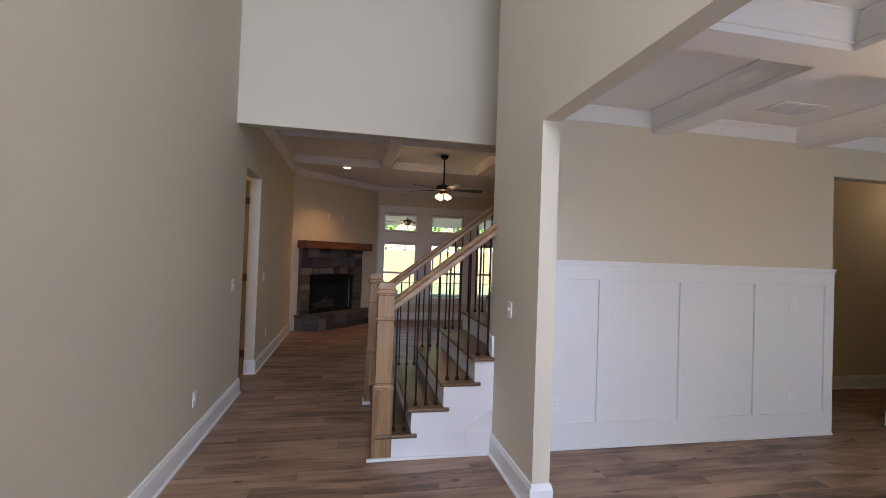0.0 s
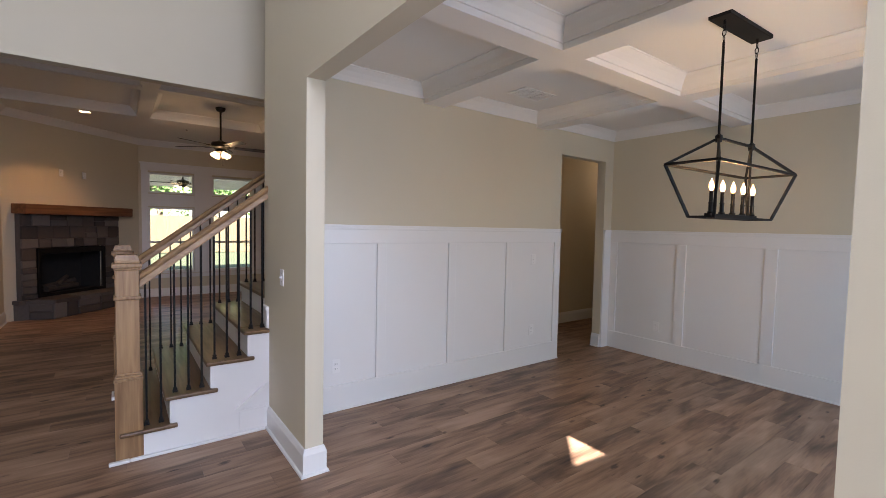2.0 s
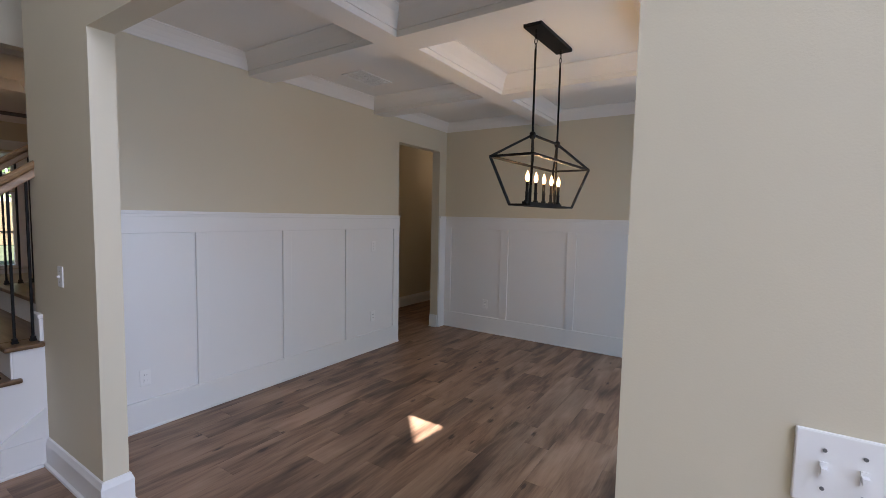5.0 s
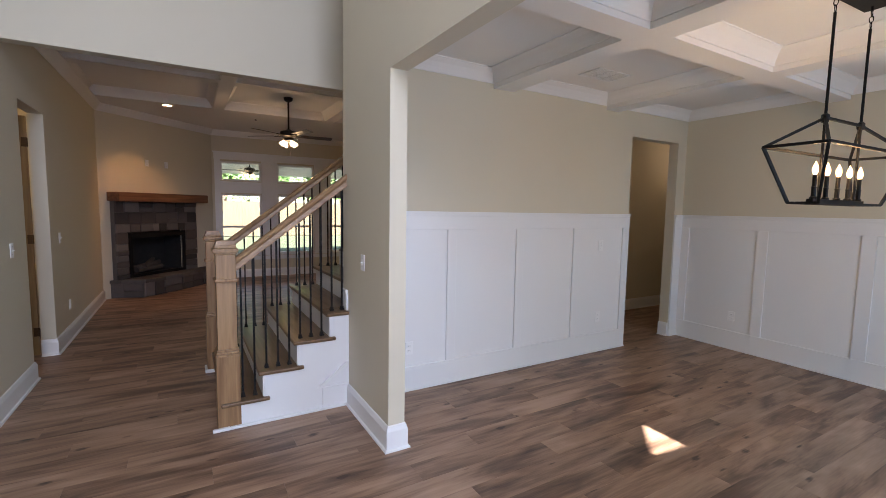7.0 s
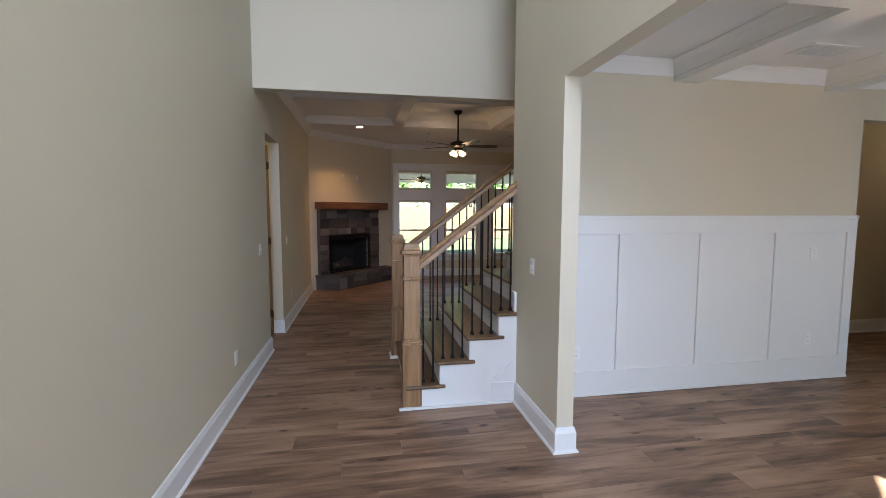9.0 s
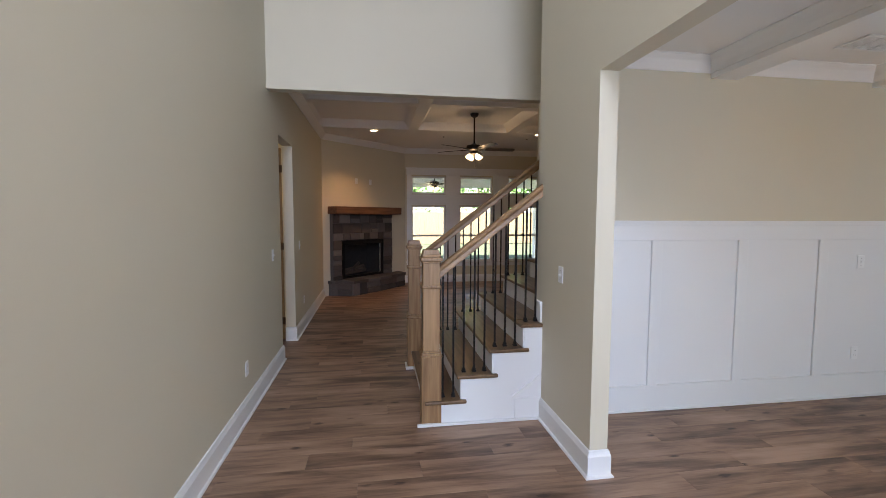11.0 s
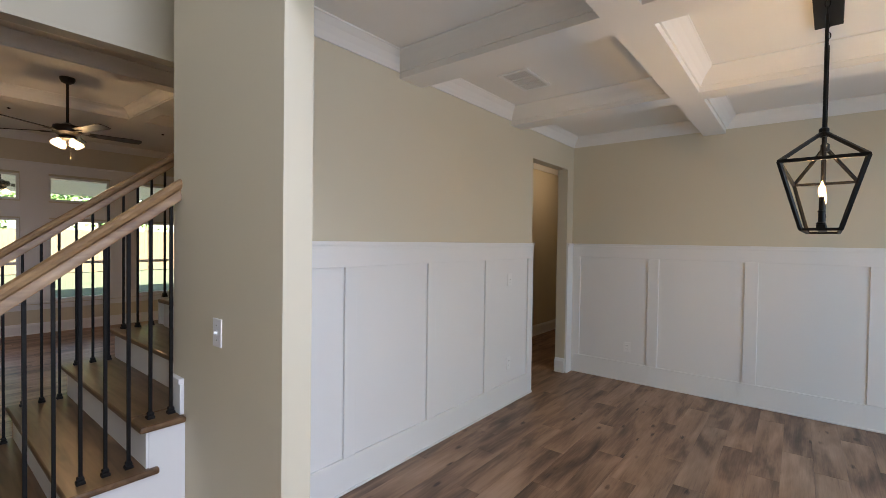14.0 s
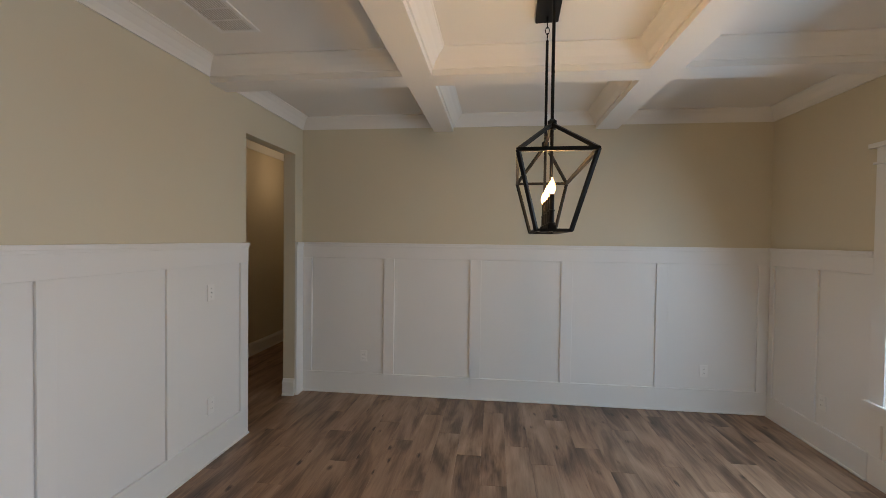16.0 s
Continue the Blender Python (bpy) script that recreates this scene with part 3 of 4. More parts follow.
def newel(x, y):
    t = thing("newel_post", (x, y, 0), "square light oak newel post with a moulded cap", "newel post", "newels of the stair")
    def blk(nm, w, z0, z1, bev=0.003, sub=None):
        bm = bmesh.new()
        box(bm, -w / 2, -w / 2, z0, w / 2, w / 2, z1, bev)
        return part(nm, bm, OAK, sub or t)
    blk("base", 0.150, 0, 0.525)
    bm = bmesh.new()
    for w, z0, z1 in ((0.162, 0.525, 0.540), (0.152, 0.540, 0.556), (0.140, 0.556, 0.572)):
        box(bm, -w / 2, -w / 2, z0, w / 2, w / 2, z1, 0.004)
    part("base_moulding", bm, OAK, t)
    blk("shaft", 0.124, 0.572, 1.235)
    blk("collar", 0.148, 1.045, 1.068, 0.007)
    bm = bmesh.new()
    for w, z0, z1 in ((0.140, 1.235, 1.25), (0.160, 1.25, 1.278), (0.134, 1.278, 1.30)):
        box(bm, -w / 2, -w / 2, z0, w / 2, w / 2, z1, 0.005)
    vs = box(bm, -0.062, -0.062, 1.30, 0.062, 0.062, 1.332)
    for v in vs:
        if v.co.z > 1.32:
            v.co.x *= 0.86
            v.co.y *= 0.86
    part("cap", bm, OAK, t)
    return t


newel(0.300, 3.418)
n2 = copy_thing(bpy.data.objects["newel_post"], pose(0.285, 4.685, 0))
bm = bmesh.new()
box(bm, 0.19, 4.59, 0, 0.21, 4.76, 0.03, 0.005)
box(bm, 0.19, 4.588, 0, 0.30, 4.61, 0.03, 0.005)
part("shoe_moulding", bm, WHITE, stairs)


def railing(y, x1, label):
    z_at = lambda x: 1.214 + 0.7755 * (x - 0.377)
    t = thing("stair_railing", (0.4, y, 0.3), label, "railing", "railings of the stair")
    t.location = (0, 0, 0)
    x0 = 0.365
    bm = bmesh.new()
    prof = [(-0.024, -0.072), (0.024, -0.072), (0.024, -0.055), (0.018, -0.045), (0.018, -0.034), (0.031, -0.026), (0.033, -0.012), (0.026, 0.0), (0.012, 0.006), (-0.012, 0.006),
            (-0.026, 0.0), (-0.033, -0.012), (-0.031, -0.026), (-0.018, -0.034), (-0.018, -0.045), (-0.024, -0.055)]
    a = [bm.verts.new((x0, y + u, z_at(x0) + v * 1.26)) for u, v in prof]
    b = [bm.verts.new((x1, y + u, z_at(x1) + v * 1.26)) for u, v in prof]
    for i in range(len(prof)):
        bm.faces.new((a[i], a[(i + 1) % len(prof)], b[(i + 1) % len(prof)], b[i]))
    bm.faces.new(a)
    bm.faces.new(b)
    part("handrail", bm, OAKR, t, "light oak handrail", True)
    k = 0
    while True:
        x = 0.395 + 0.0817 * k
        if x > x1 - 0.02:
            break
        step = int((x - NOSE0 - 0.012) / RUN)
        zb = RISE * (step + 1)
        bm = bmesh.new()
        box(bm, x - 0.0062, y - 0.0062, zb, x + 0.0062, y + 0.0062, z_at(x) - 0.086)
        bal = part("baluster", bm, BLACK, t, "thin black iron baluster" if k == 0 else "", True)
        bm = bmesh.new()
        lathe(bm, [(0.021, zb), (0.021, zb + 0.010), (0.015, zb + 0.015), (0.017, zb + 0.022), (0.014, zb + 0.029), (0.0105, zb + 0.031)], 4, Matrix.Translation((x, y, 0)) @ pose(0, 0, 0, 0, 0, 45))
        part("shoe", bm, BLACK, bal)
        k += 1
    return t


railing(3.415, XR, "oak handrail on black iron balusters")
railing(4.685, 1.62, "oak handrail on black iron balusters, far side of the stair")

# ---- corner fireplace ----
fire = thing("fireplace", (0, 0, 0), "grey-brown stone corner fireplace with a raised hearth and wooden mantel", "fireplace")
fire.matrix_world = FP


def chunk(x0, x1, z0, z1, y_back, y_front, c=0.008):
    """A stone with a chamfered, slightly askew face."""
    bm = bmesh.new()
    j = lambda: random.uniform(-0.004, 0.004)
    back = [bm.verts.new((x, y_back, z)) for x, z in ((x0, z0), (x1, z0), (x1, z1), (x0, z1))]
    mid = [bm.verts.new((x, y_front + c, z)) for x, z in ((x0, z0), (x1, z0), (x1, z1), (x0, z1))]
    frt = [bm.verts.new((x + j(), y_front + j(), z + j())) for x, z in ((x0 + c, z0 + c), (x1 - c, z0 + c), (x1 - c, z1 - c), (x0 + c, z1 - c))]
    for r, s in ((back, mid), (mid, frt)):
        for i in range(4):
            bm.faces.new((r[i], r[(i + 1) % 4], s[(i + 1) % 4], s[i]))
    bm.faces.new(frt)
    return bm


SU0, SU1, SZ0, SZ1 = 0.17, 1.84, 0.30, 1.615
BU0, BU1, BZ1 = 0.385, 1.56, 1.09
bm = bmesh.new()
box(bm, SU0, -0.085, SZ0, BU0, -0.004, SZ1)
box(bm, BU1, -0.085, SZ0, SU1, -0.004, SZ1)
box(bm, BU0, -0.085, BZ1, BU1, -0.004, SZ1)
part("mortar_bed", bm, MORTAR, fire)
random.seed(11)
z = SZ0
rows = []
while z < SZ1 - 0.05:
    h = random.choice((0.11, 0.14, 0.17, 0.20))
    if SZ1 - z - h < 0.09:
        h = SZ1 - z
    if z < BZ1 < z + h + 0.06:
        h = BZ1 - z
    rows.append((z, z + h))
    z += h
for z0, z1 in rows:
    for a, b in ([(SU0, BU0), (BU1, SU1)] if z1 <= BZ1 + 1e-6 else [(SU0, SU1)]):
        u = a
        while u < b - 0.01:
            w = random.uniform(0.13, 0.30)
            if b - u - w < 0.10:
                w = b - u
            if w > 0.32:
                w *= 0.5
            if z1 - z0 > 0.15 and random.random() < 0.35:
                zm = z0 + (z1 - z0) * random.uniform(0.4, 0.6)
                cells = ((z0, zm), (zm, z1))
            else:
                cells = ((z0, z1),)
            for c0, c1 in cells:
                part("stone", chunk(u + 0.004, u + w - 0.004, c0 + 0.004, c1 - 0.004, -0.084, -0.105 - random.uniform(0, 0.022)), STONE, fire)
            u += w
# firebox
LOG = mat("charred_log", (0.06, 0.045, 0.036), 0.9, var=0.5, scale=25, bump=0.8, bump_scale=60)
bm = bmesh.new()
F0, F1, G0, G1 = BU0 + 0.012, BU1 - 0.012, 0.315, BZ1 - 0.012
box(bm, F0, -0.004, G0, F1, 0.40, G0 + 0.02)
box(bm, F0, 0.38, G0 + 0.02, F1, 0.40, G1)
box(bm, F0, -0.004, G0 + 0.02, F0 + 0.02, 0.38, G1)
box(bm, F1 - 0.02, -0.004, G0 + 0.02, F1, 0.38, G1)
box(bm, F0, -0.004, G1, F1, 0.40, G1 + 0.02)
firebox = part("firebox", bm, SOOT, fire, "black metal firebox with logs")
bm = bmesh.new()
for a, b, c, d in ((F0, F0 + 0.05, G0, G1), (F1 - 0.05, F1, G0, G1), (F0 + 0.05, F1 - 0.05, G1 - 0.085, G1), (F0 + 0.05, F1 - 0.05, G0, G0 + 0.05)):
    box(bm, a, -0.118, c, b, -0.09, d, 0.003)
part("face_frame", bm, BLACK, firebox)
for (p, q, r) in (((0.68, 0.10, 0.40), (1.25, 0.16, 0.41), 0.05), ((0.71, 0.22, 0.42), (1.2, 0.14, 0.50), 0.045), ((0.83, 0.08, 0.46), (1.13, 0.22, 0.56), 0.04)):
    bm = bmesh.new()
    rod(bm, p, q, r, 9, r * 0.85)
    part("log", bm, LOG, firebox)
# hearth
HP = [(0.20, -0.13), (0.36, -0.44), (1.15, -0.43), (2.06, -0.33), (2.14, -0.006), (0.10, -0.006)]
bm = bmesh.new()
prism(bm, [(0.23, -0.14), (0.37, -0.41), (1.15, -0.40), (2.03, -0.31), (2.10, -0.006), (0.12, -0.006)], 0, 0.245, 2)
hearth = part("hearth", bm, MORTAR, fire)
random.seed(5)
cuts = [(0.10, 0.40), (0.40, 0.78), (0.78, 1.15), (1.15, 1.55), (1.55, 2.14)]
def hearth_front(u):
    for (a, b), (c, d) in zip(HP[:4], HP[1:4]):
        if a <= u <= c:
            return b + (d - b) * (u - a) / (c - a)
    return HP[0][1] if u < HP[0][0] else HP[3][1] + (u - 2.06) * 3.0
for a, b in cuts:
    bm = bmesh.new()
    top = [(a + 0.003, -0.006)]
    us = [a + 0.003] + [u for u, _ in HP[:5] if a + 0.01 < u < b - 0.01] + [b - 0.003]
    top += [(u, min(-0.012, hearth_front(u) + random.uniform(-0.008, 0.008))) for u in us] + [(b - 0.003, -0.006)]
    prism(bm, top, 0.245, 0.30 + random.uniform(-0.004, 0.004), 2)
    part("slab", bm, STONE, hearth, "flat stone slab of the hearth" if a < 0.1 else "")
def hearth_stones(p, q, seed):
    rnd = random.Random(seed)
    p, q = Vector((*p, 0)), Vector((*q, 0))
    L = (q - p).length
    m = Matrix.Translation(p) @ (q - p).to_track_quat("X", "Z").to_matrix().to_4x4()
    u = 0.0
    while u < L - 0.01:
        w = rnd.uniform(0.16, 0.34)
        if L - u - w < 0.12:
            w = L - u
        for c0, c1 in (((0.003, 0.242),) if rnd.random() < 0.5 else ((0.003, 0.12), (0.125, 0.242))):
            bm = chunk(u + 0.004, u + w - 0.004, c0, c1, 0.02, -0.018 - rnd.uniform(0, 0.015), 0.012)
            bmesh.ops.transform(bm, matrix=m, verts=bm.verts[:])
            part("stone", bm, STONE, hearth)
        u += w
for n, (p, q) in enumerate((((0.23, -0.14), (0.37, -0.41)), ((0.37, -0.41), (1.15, -0.40)), ((1.15, -0.40), (2.03, -0.31)), ((2.03, -0.31), (2.10, -0.01)))):
    hearth_stones(p, q, n + 3)
bm = bmesh.new()
box(bm, 0.12, -0.27, 1.615, 1.99, -0.004, 1.765, 0.012)
for v in bm.verts:
    v.co += Vector((0, noise.noise(v.co * 3) * 0.006, noise.noise(v.co * 4 + Vector((5, 0, 0))) * 0.006))
part("mantel", bm, MANTEL, fire, "rough reddish-brown timber mantel beam")


# ---- wall plates ----
def plate(kind, m, gangs=1, label=""):
    """A switch or outlet plate in its own x-z plane, facing -y."""
    t = thing(kind, (0, 0, 0), label, "switch" if kind == "light_switch" else "outlet")
    t.matrix_world = m
    w = 0.072 + 0.046 * (gangs - 1)
    bm = bmesh.new()
    box(bm, -w / 2, -0.007, -0.058, w / 2, 0.0, 0.058, 0.003)
    part("cover_plate", bm, PLATE, t)
    for g in range(gangs):
        x = (g - (gangs - 1) / 2) * 0.046
        if kind == "light_switch":
            bm = bmesh.new()
            box(bm, x - 0.005, -0.009, -0.012, x + 0.005, -0.006, 0.012)
            box(bm, x - 0.004, -0.020, -0.004, x + 0.004, -0.008, 0.006, 0, None)
            part("toggle", bm, PLATE, t)
            for z in (-0.030, 0.030):
                bm = bmesh.new()
                rod(bm, (x, -0.006, z), (x, -0.0085, z), 0.003, 8)
                part("screw", bm, SLOT, t)
        else:
            for z in (-0.02, 0.02):
                bm = bmesh.new()
                box(bm, x - 0.016, -0.009, z - 0.014, x + 0.016, -0.006, z + 0.014, 0.002)
                soc = part("socket", bm, PLATE, t)
                bm = bmesh.new()
                box(bm, x - 0.008, -0.0096, z - 0.004, x - 0.006, -0.0088, z + 0.006)
                box(bm, x + 0.006, -0.0096, z - 0.004, x + 0.008, -0.0088, z + 0.006)
                part("slot", bm, SLOT, soc)
    return t


EASTFACE, WESTFACE = pose(0, 0, 0, 0, 0, -90), pose(0, 0, 0, 0, 0, 90)
plate("light_switch", Matrix.Translation((XR, 3.022, 1.18)) @ EASTFACE, 1, "white toggle switch on the entry wall")
plate("light_switch", Matrix.Translation((XR, -0.235, 1.185)) @ EASTFACE, 3, "white triple toggle switch plate beside the dining opening")
plate("light_switch", Matrix.Translation((XL, 4.70, 1.19)) @ WESTFACE, 1, "white toggle switch on the hall wall")
plate("power_outlet", Matrix.Translation((XL, 3.72, 0.382)) @ WESTFACE, 1, "white duplex outlet low on the hall wall")
plate("light_switch", Matrix.Translation((XL, 6.25, 1.19)) @ WESTFACE, 1, "white toggle switch beyond the hall doorway")
plate("power_outlet", Matrix.Translation((XL, 6.55, 0.40)) @ WESTFACE, 1, "white duplex outlet low on the hall wall")
plate("power_outlet", Matrix.Translation((1.70, YB - 0.004, 0.375)), 1, "white duplex outlet in a wainscot panel")
plate("power_outlet", Matrix.Translation((4.05, YB - 0.004, 0.395)), 1, "white duplex outlet in a wainscot panel")
plate("light_switch", Matrix.Translation((4.05, YB - 0.004, 1.20)), 1, "white toggle switch in a wainscot panel by the doorway")
plate("power_outlet", Matrix.Translation((XE - 0.004, 2.69, 0.385)) @ EASTFACE, 1, "white duplex outlet in a wainscot panel")
plate("power_outlet", Matrix.Translation((XE - 0.004, -0.61, 0.385)) @ EASTFACE, 1, "white duplex outlet in a wainscot panel")
plate("power_outlet", Matrix.Translation((4.845, YS + 0.004, 0.375)) @ pose(0, 0, 0, 0, 0, 180), 1, "white duplex outlet beside the front window")
for u in (0.88, 1.28):
    plate("power_outlet", FP @ Matrix.Translation((u, 0, 2.30)), 1, "white cover plate above the mantel")

# ---- linear lantern over the dining room ----
lan = thing("lantern_chandelier", (3.375, 1.105, 1.62), "black open-frame linear lantern with five lit candle bulbs", "chandelier")
lan.matrix_world = Matrix.Translation((3.375, 1.105, 0)) @ pose(0, 0, 0, 0, 0, -2.5)
TL, TW, BL, BW, ZR, ZBT, ZHUB, RS = 0.525, 0.148, 0.39, 0.070, 1.945, 1.642, 2.115, 0.220
def frame_bars(nm, pairs, w):
    for p, q in pairs:
        bm = bmesh.new()
        bar(bm, p, q, w)
        part(nm, bm, BLACK, lan)
cor = [(-1, -1), (1, -1), (1, 1), (-1, 1)]
top = [(sx * TL, sy * TW, ZR) for sx, sy in cor]
bot = [(sx * BL, sy * BW, ZBT) for sx, sy in cor]
hub = [(-RS, 0, ZHUB), (RS, 0, ZHUB)]
frame_bars("top_bar", [(top[i], top[(i + 1) % 4]) for i in range(4)], 0.015)
frame_bars("bottom_bar", [(bot[i], bot[(i + 1) % 4]) for i in range(4)], 0.013)
frame_bars("corner_bar", list(zip(top, bot)), 0.014)
frame_bars("roof_bar", [(hub[0], top[0]), (hub[0], top[3]), (hub[1], top[1]), (hub[1], top[2]), (hub[0], hub[1])], 0.014)
for x in (-RS, RS):
    bm = bmesh.new()
    lathe(bm, [(0.016, ZHUB - 0.025), (0.020, ZHUB - 0.012), (0.020, ZHUB + 0.014), (0.010, ZHUB + 0.022)], 12, Matrix.Translation((x, 0, 0)))
    part("hub", bm, BLACK, lan, "", True)
    bm = bmesh.new()
    rod(bm, (x, 0, ZHUB + 0.015), (x, 0, 2.675), 0.0075, 10)
    part("stem", bm, BLACK, lan, "", True)
    bm = bmesh.new()
    rod(bm, (x, 0, 1.662), (x, 0, ZHUB - 0.02), 0.0075, 8)
    part("inner_stem", bm, BLACK, lan, "", True)
    for i, (zc, ax) in enumerate(((2.695, 0), (2.728, 1), (2.761, 0))):
        bm = bmesh.new()
        pts = [(0.010 * math.cos(a), 0.019 * math.sin(a)) for a in [k * math.pi / 8 for k in range(16)]]
        for (a, b), (c, d) in zip(pts, pts[1:] + pts[:1]):
            p = (x + a, 0, zc + b) if ax == 0 else (x, a, zc + b)
            q = (x + c, 0, zc + d) if ax == 0 else (x, c, zc + d)
            rod(bm, p, q, 0.0026, 5)
        part("chain_link", bm, BLACK, lan, "", True)
    bm = bmesh.new()
    rod(bm, (x, 0, 2.775), (x, 0, 2.806), 0.007, 8)
    part("loop_stem", bm, BLACK, lan)
bm = bmesh.new()
box(bm, -0.29, -0.062, DC - 0.028, 0.29, 0.062, DC - 0.001, 0.004)
part("canopy", bm, BLACK, lan, "flat black ceiling plate")
bm = bmesh.new()
box(bm, -0.315, -0.017, 1.644, 0.315, 0.017, 1.666, 0.002)
part("candle_bar", bm, BLACK, lan)
for k in range(5):
    x = (k - 2) * 0.138
    bm = bmesh.new()
    lathe(bm, [(0.017, 1.666), (0.019, 1.674), (0.012, 1.680), (0.0115, 1.725), (0.014, 1.727), (0.014, 1.732), (0.0105, 1.734), (0.0105, 1.796), (0.008, 1.800)], 12, Matrix.Translation((x, 0, 0)))
    can = part("candle_sleeve", bm, BLACK, lan, "", True)
    bm = bmesh.new()
    lathe(bm, [(0.006, 1.800), (0.0115, 1.810), (0.0148, 1.824), (0.0125, 1.842), (0.006, 1.858), (0.0015, 1.873)], 14, Matrix.Translation((x, 0, 0)))
    b = part("bulb", bm, BULB, can, "glowing flame-shaped bulb", True)
    b.visible_shadow = False
    lamp("candle_light", "POINT", 0.30, WARM, Matrix.Translation(lan.matrix_world @ Vector((x, 0, 1.835))), soft=0.015)


# ---- ceiling fans ----
def ceiling_fan(x, y, z, drop, turn, label, lit):
    t = thing("ceiling_fan", (x, y, z), label, "ceiling fan")
    t.matrix_world = Matrix.Translation((x, y, z)) @ pose(0, 0, 0, 0, 0, turn)
    def lt(nm, prof, m, par=t, n=24, label=""):
        bm = bmesh.new()
        lathe(bm, prof, n)
        return part(nm, bm, m, par, label, True)
    lt("canopy", [(0.07, 0), (0.07, -0.02), (0.055, -0.05), (0.02, -0.068)], BRONZE)
    lt("down_rod", [(0.014, -0.05), (0.014, -drop)], BRONZE, n=12)
    d = -drop
    lt("motor", [(0.03, d + 0.03), (0.06, d + 0.01), (0.125, d - 0.005), (0.135, d - 0.04), (0.13, d - 0.075), (0.09, d - 0.10), (0.07, d - 0.115)], BRONZE)
    lt("light_plate", [(0.07, d - 0.115), (0.085, d - 0.125), (0.085, d - 0.145), (0.05, d - 0.16)], BRONZE)
    for k in range(5):
        m = pose(0, 0, 0, 0, 0, 72 * k)
        bm = bmesh.new()
        box(bm, 0.10, -0.016, d - 0.078, 0.25, 0.016, d - 0.07, 0.002, m)
        iron = part("blade_iron", bm, BRONZE, t)
        bm = bmesh.new()
        pts = [(0.19, -0.050), (0.63, -0.066), (0.675, -0.058), (0.69, 0.0), (0.675, 0.058), (0.63, 0.066), (0.19, 0.050)]
        prism(bm, pts, -0.0035, 0.0035, 2, m @ Matrix.Translation((0, 0, d - 0.066)) @ pose(0, 0, 0, -11, 0, 0))
        part("blade", bm, BRONZE, iron, "dark wooden blade" if k == 0 else "")
    for k in range(4):
        m = pose(0, 0, 0, 0, 0, 90 * k + 20) @ Matrix.Translation((0.075, 0, d - 0.15)) @ pose(0, 0, 0, 0, -35, 0)
        bm = bmesh.new()
        lathe(bm, [(0.016, 0.0), (0.024, -0.018), (0.039, -0.045), (0.045, -0.075), (0.043, -0.083)], 14, m)
        p = part("glass_shade", bm, FANGLASS if lit else PLATE, t, "", True)
        p.visible_shadow = not lit
    bm = bmesh.new()
    rod(bm, (0.03, 0.02, d - 0.16), (0.03, 0.02, d - 0.33), 0.0015, 5)
    rod(bm, (0.03, 0.02, d - 0.33), (0.03, 0.02, d - 0.355), 0.006, 8)
    part("pull_chain", bm, BRONZE, t)
    return t


ceiling_fan(1.53, 7.44, LC, 0.52, -3, "dark bronze ceiling fan with four lit glass shades", True)
lamp("fan_light", "POINT", 0.9, (1.0, 0.66, 0.36), Matrix.Translation((1.53, 7.44, LC - 0.84)), soft=0.09)
ceiling_fan(1.55, 12.6, 2.80, 0.25, 30, "dark ceiling fan under the covered porch", True)


def can_light(x, y, z):
    t = thing("recessed_light", (x, y, z), "round white recessed ceiling light, lit", "recessed light", "recessed lights")
    bm = bmesh.new()
    lathe(bm, [(0.085, -0.001), (0.085, -0.006), (0.066, -0.008), (0.064, -0.002)], 24)
    part("trim_ring", bm, WHITE, t, "", True)
    bm = bmesh.new()
    lathe(bm, [(0.064, -0.0015), (0.064, -0.004), (0.02, -0.0045)], 24)
    part("lens", bm, CAN, t)
    return t


can_light(-0.125, 8.47, LB)
can_light(3.01, 8.40, LB)
lamp("recessed_glow", "SPOT", 4.0, (1.0, 0.50, 0.20), look((-0.125, 8.47, LB - 0.02), (-0.32, 8.85, 2.0)), cone=80, soft=0.05)
lamp("recessed_glow_east", "SPOT", 2.2, (1.0, 0.66, 0.36), look((3.01, 8.40, LB - 0.02), (3.01, 8.40, 0)), cone=100, soft=0.05)
for x, y in ((1.24, 8.91), (2.95, 8.90)):
    t = thing("smoke_detector", (x, y, LB), "small dark ceiling sensor", "sensor")
    bm = bmesh.new()
    lathe(bm, [(0.018, 0), (0.018, -0.01), (0.008, -0.016)], 12)
    part("body", bm, BRONZE, t)
# passage light, out of sight past the dining doorway
lamp("passage_light", "POINT", 0.30, (1.0, 0.74, 0.50), Matrix.Translation((7.2, 4.05, 2.5)), soft=0.08)
lamp("side_room_light", "POINT", 1.2, (1.0, 0.72, 0.40), Matrix.Translation((-2.2, 6.2, 2.3)), soft=0.1)

# ---- ceiling vent ----
vent = thing("ceiling_vent", (3.44, 2.89, DC), "white slatted ceiling air register", "vent")
bm = bmesh.new()
for a, b, c, d in ((-0.21, 0.21, -0.125, -0.10), (-0.21, 0.21, 0.10, 0.125), (-0.21, -0.185, -0.10, 0.10), (0.185, 0.21, -0.10, 0.10)):
    box(bm, a, c, -0.010, b, d, -0.001, 0.002)
part("frame", bm, WHITE, vent)
bm = bmesh.new()
box(bm, -0.185, -0.10, -0.003, 0.185, 0.10, -0.001)
part("backing", bm, mat("vent_shadow", (0.62, 0.61, 0.59), 0.8), vent)
bm0 = bmesh.new()
box(bm0, -0.185, -0.005, -0.0012, 0.185, 0.005, 0.0012, 0, pose(0, 0, 0, 35, 0, 0))
slat = mesh("slat", bm0, WHITE)
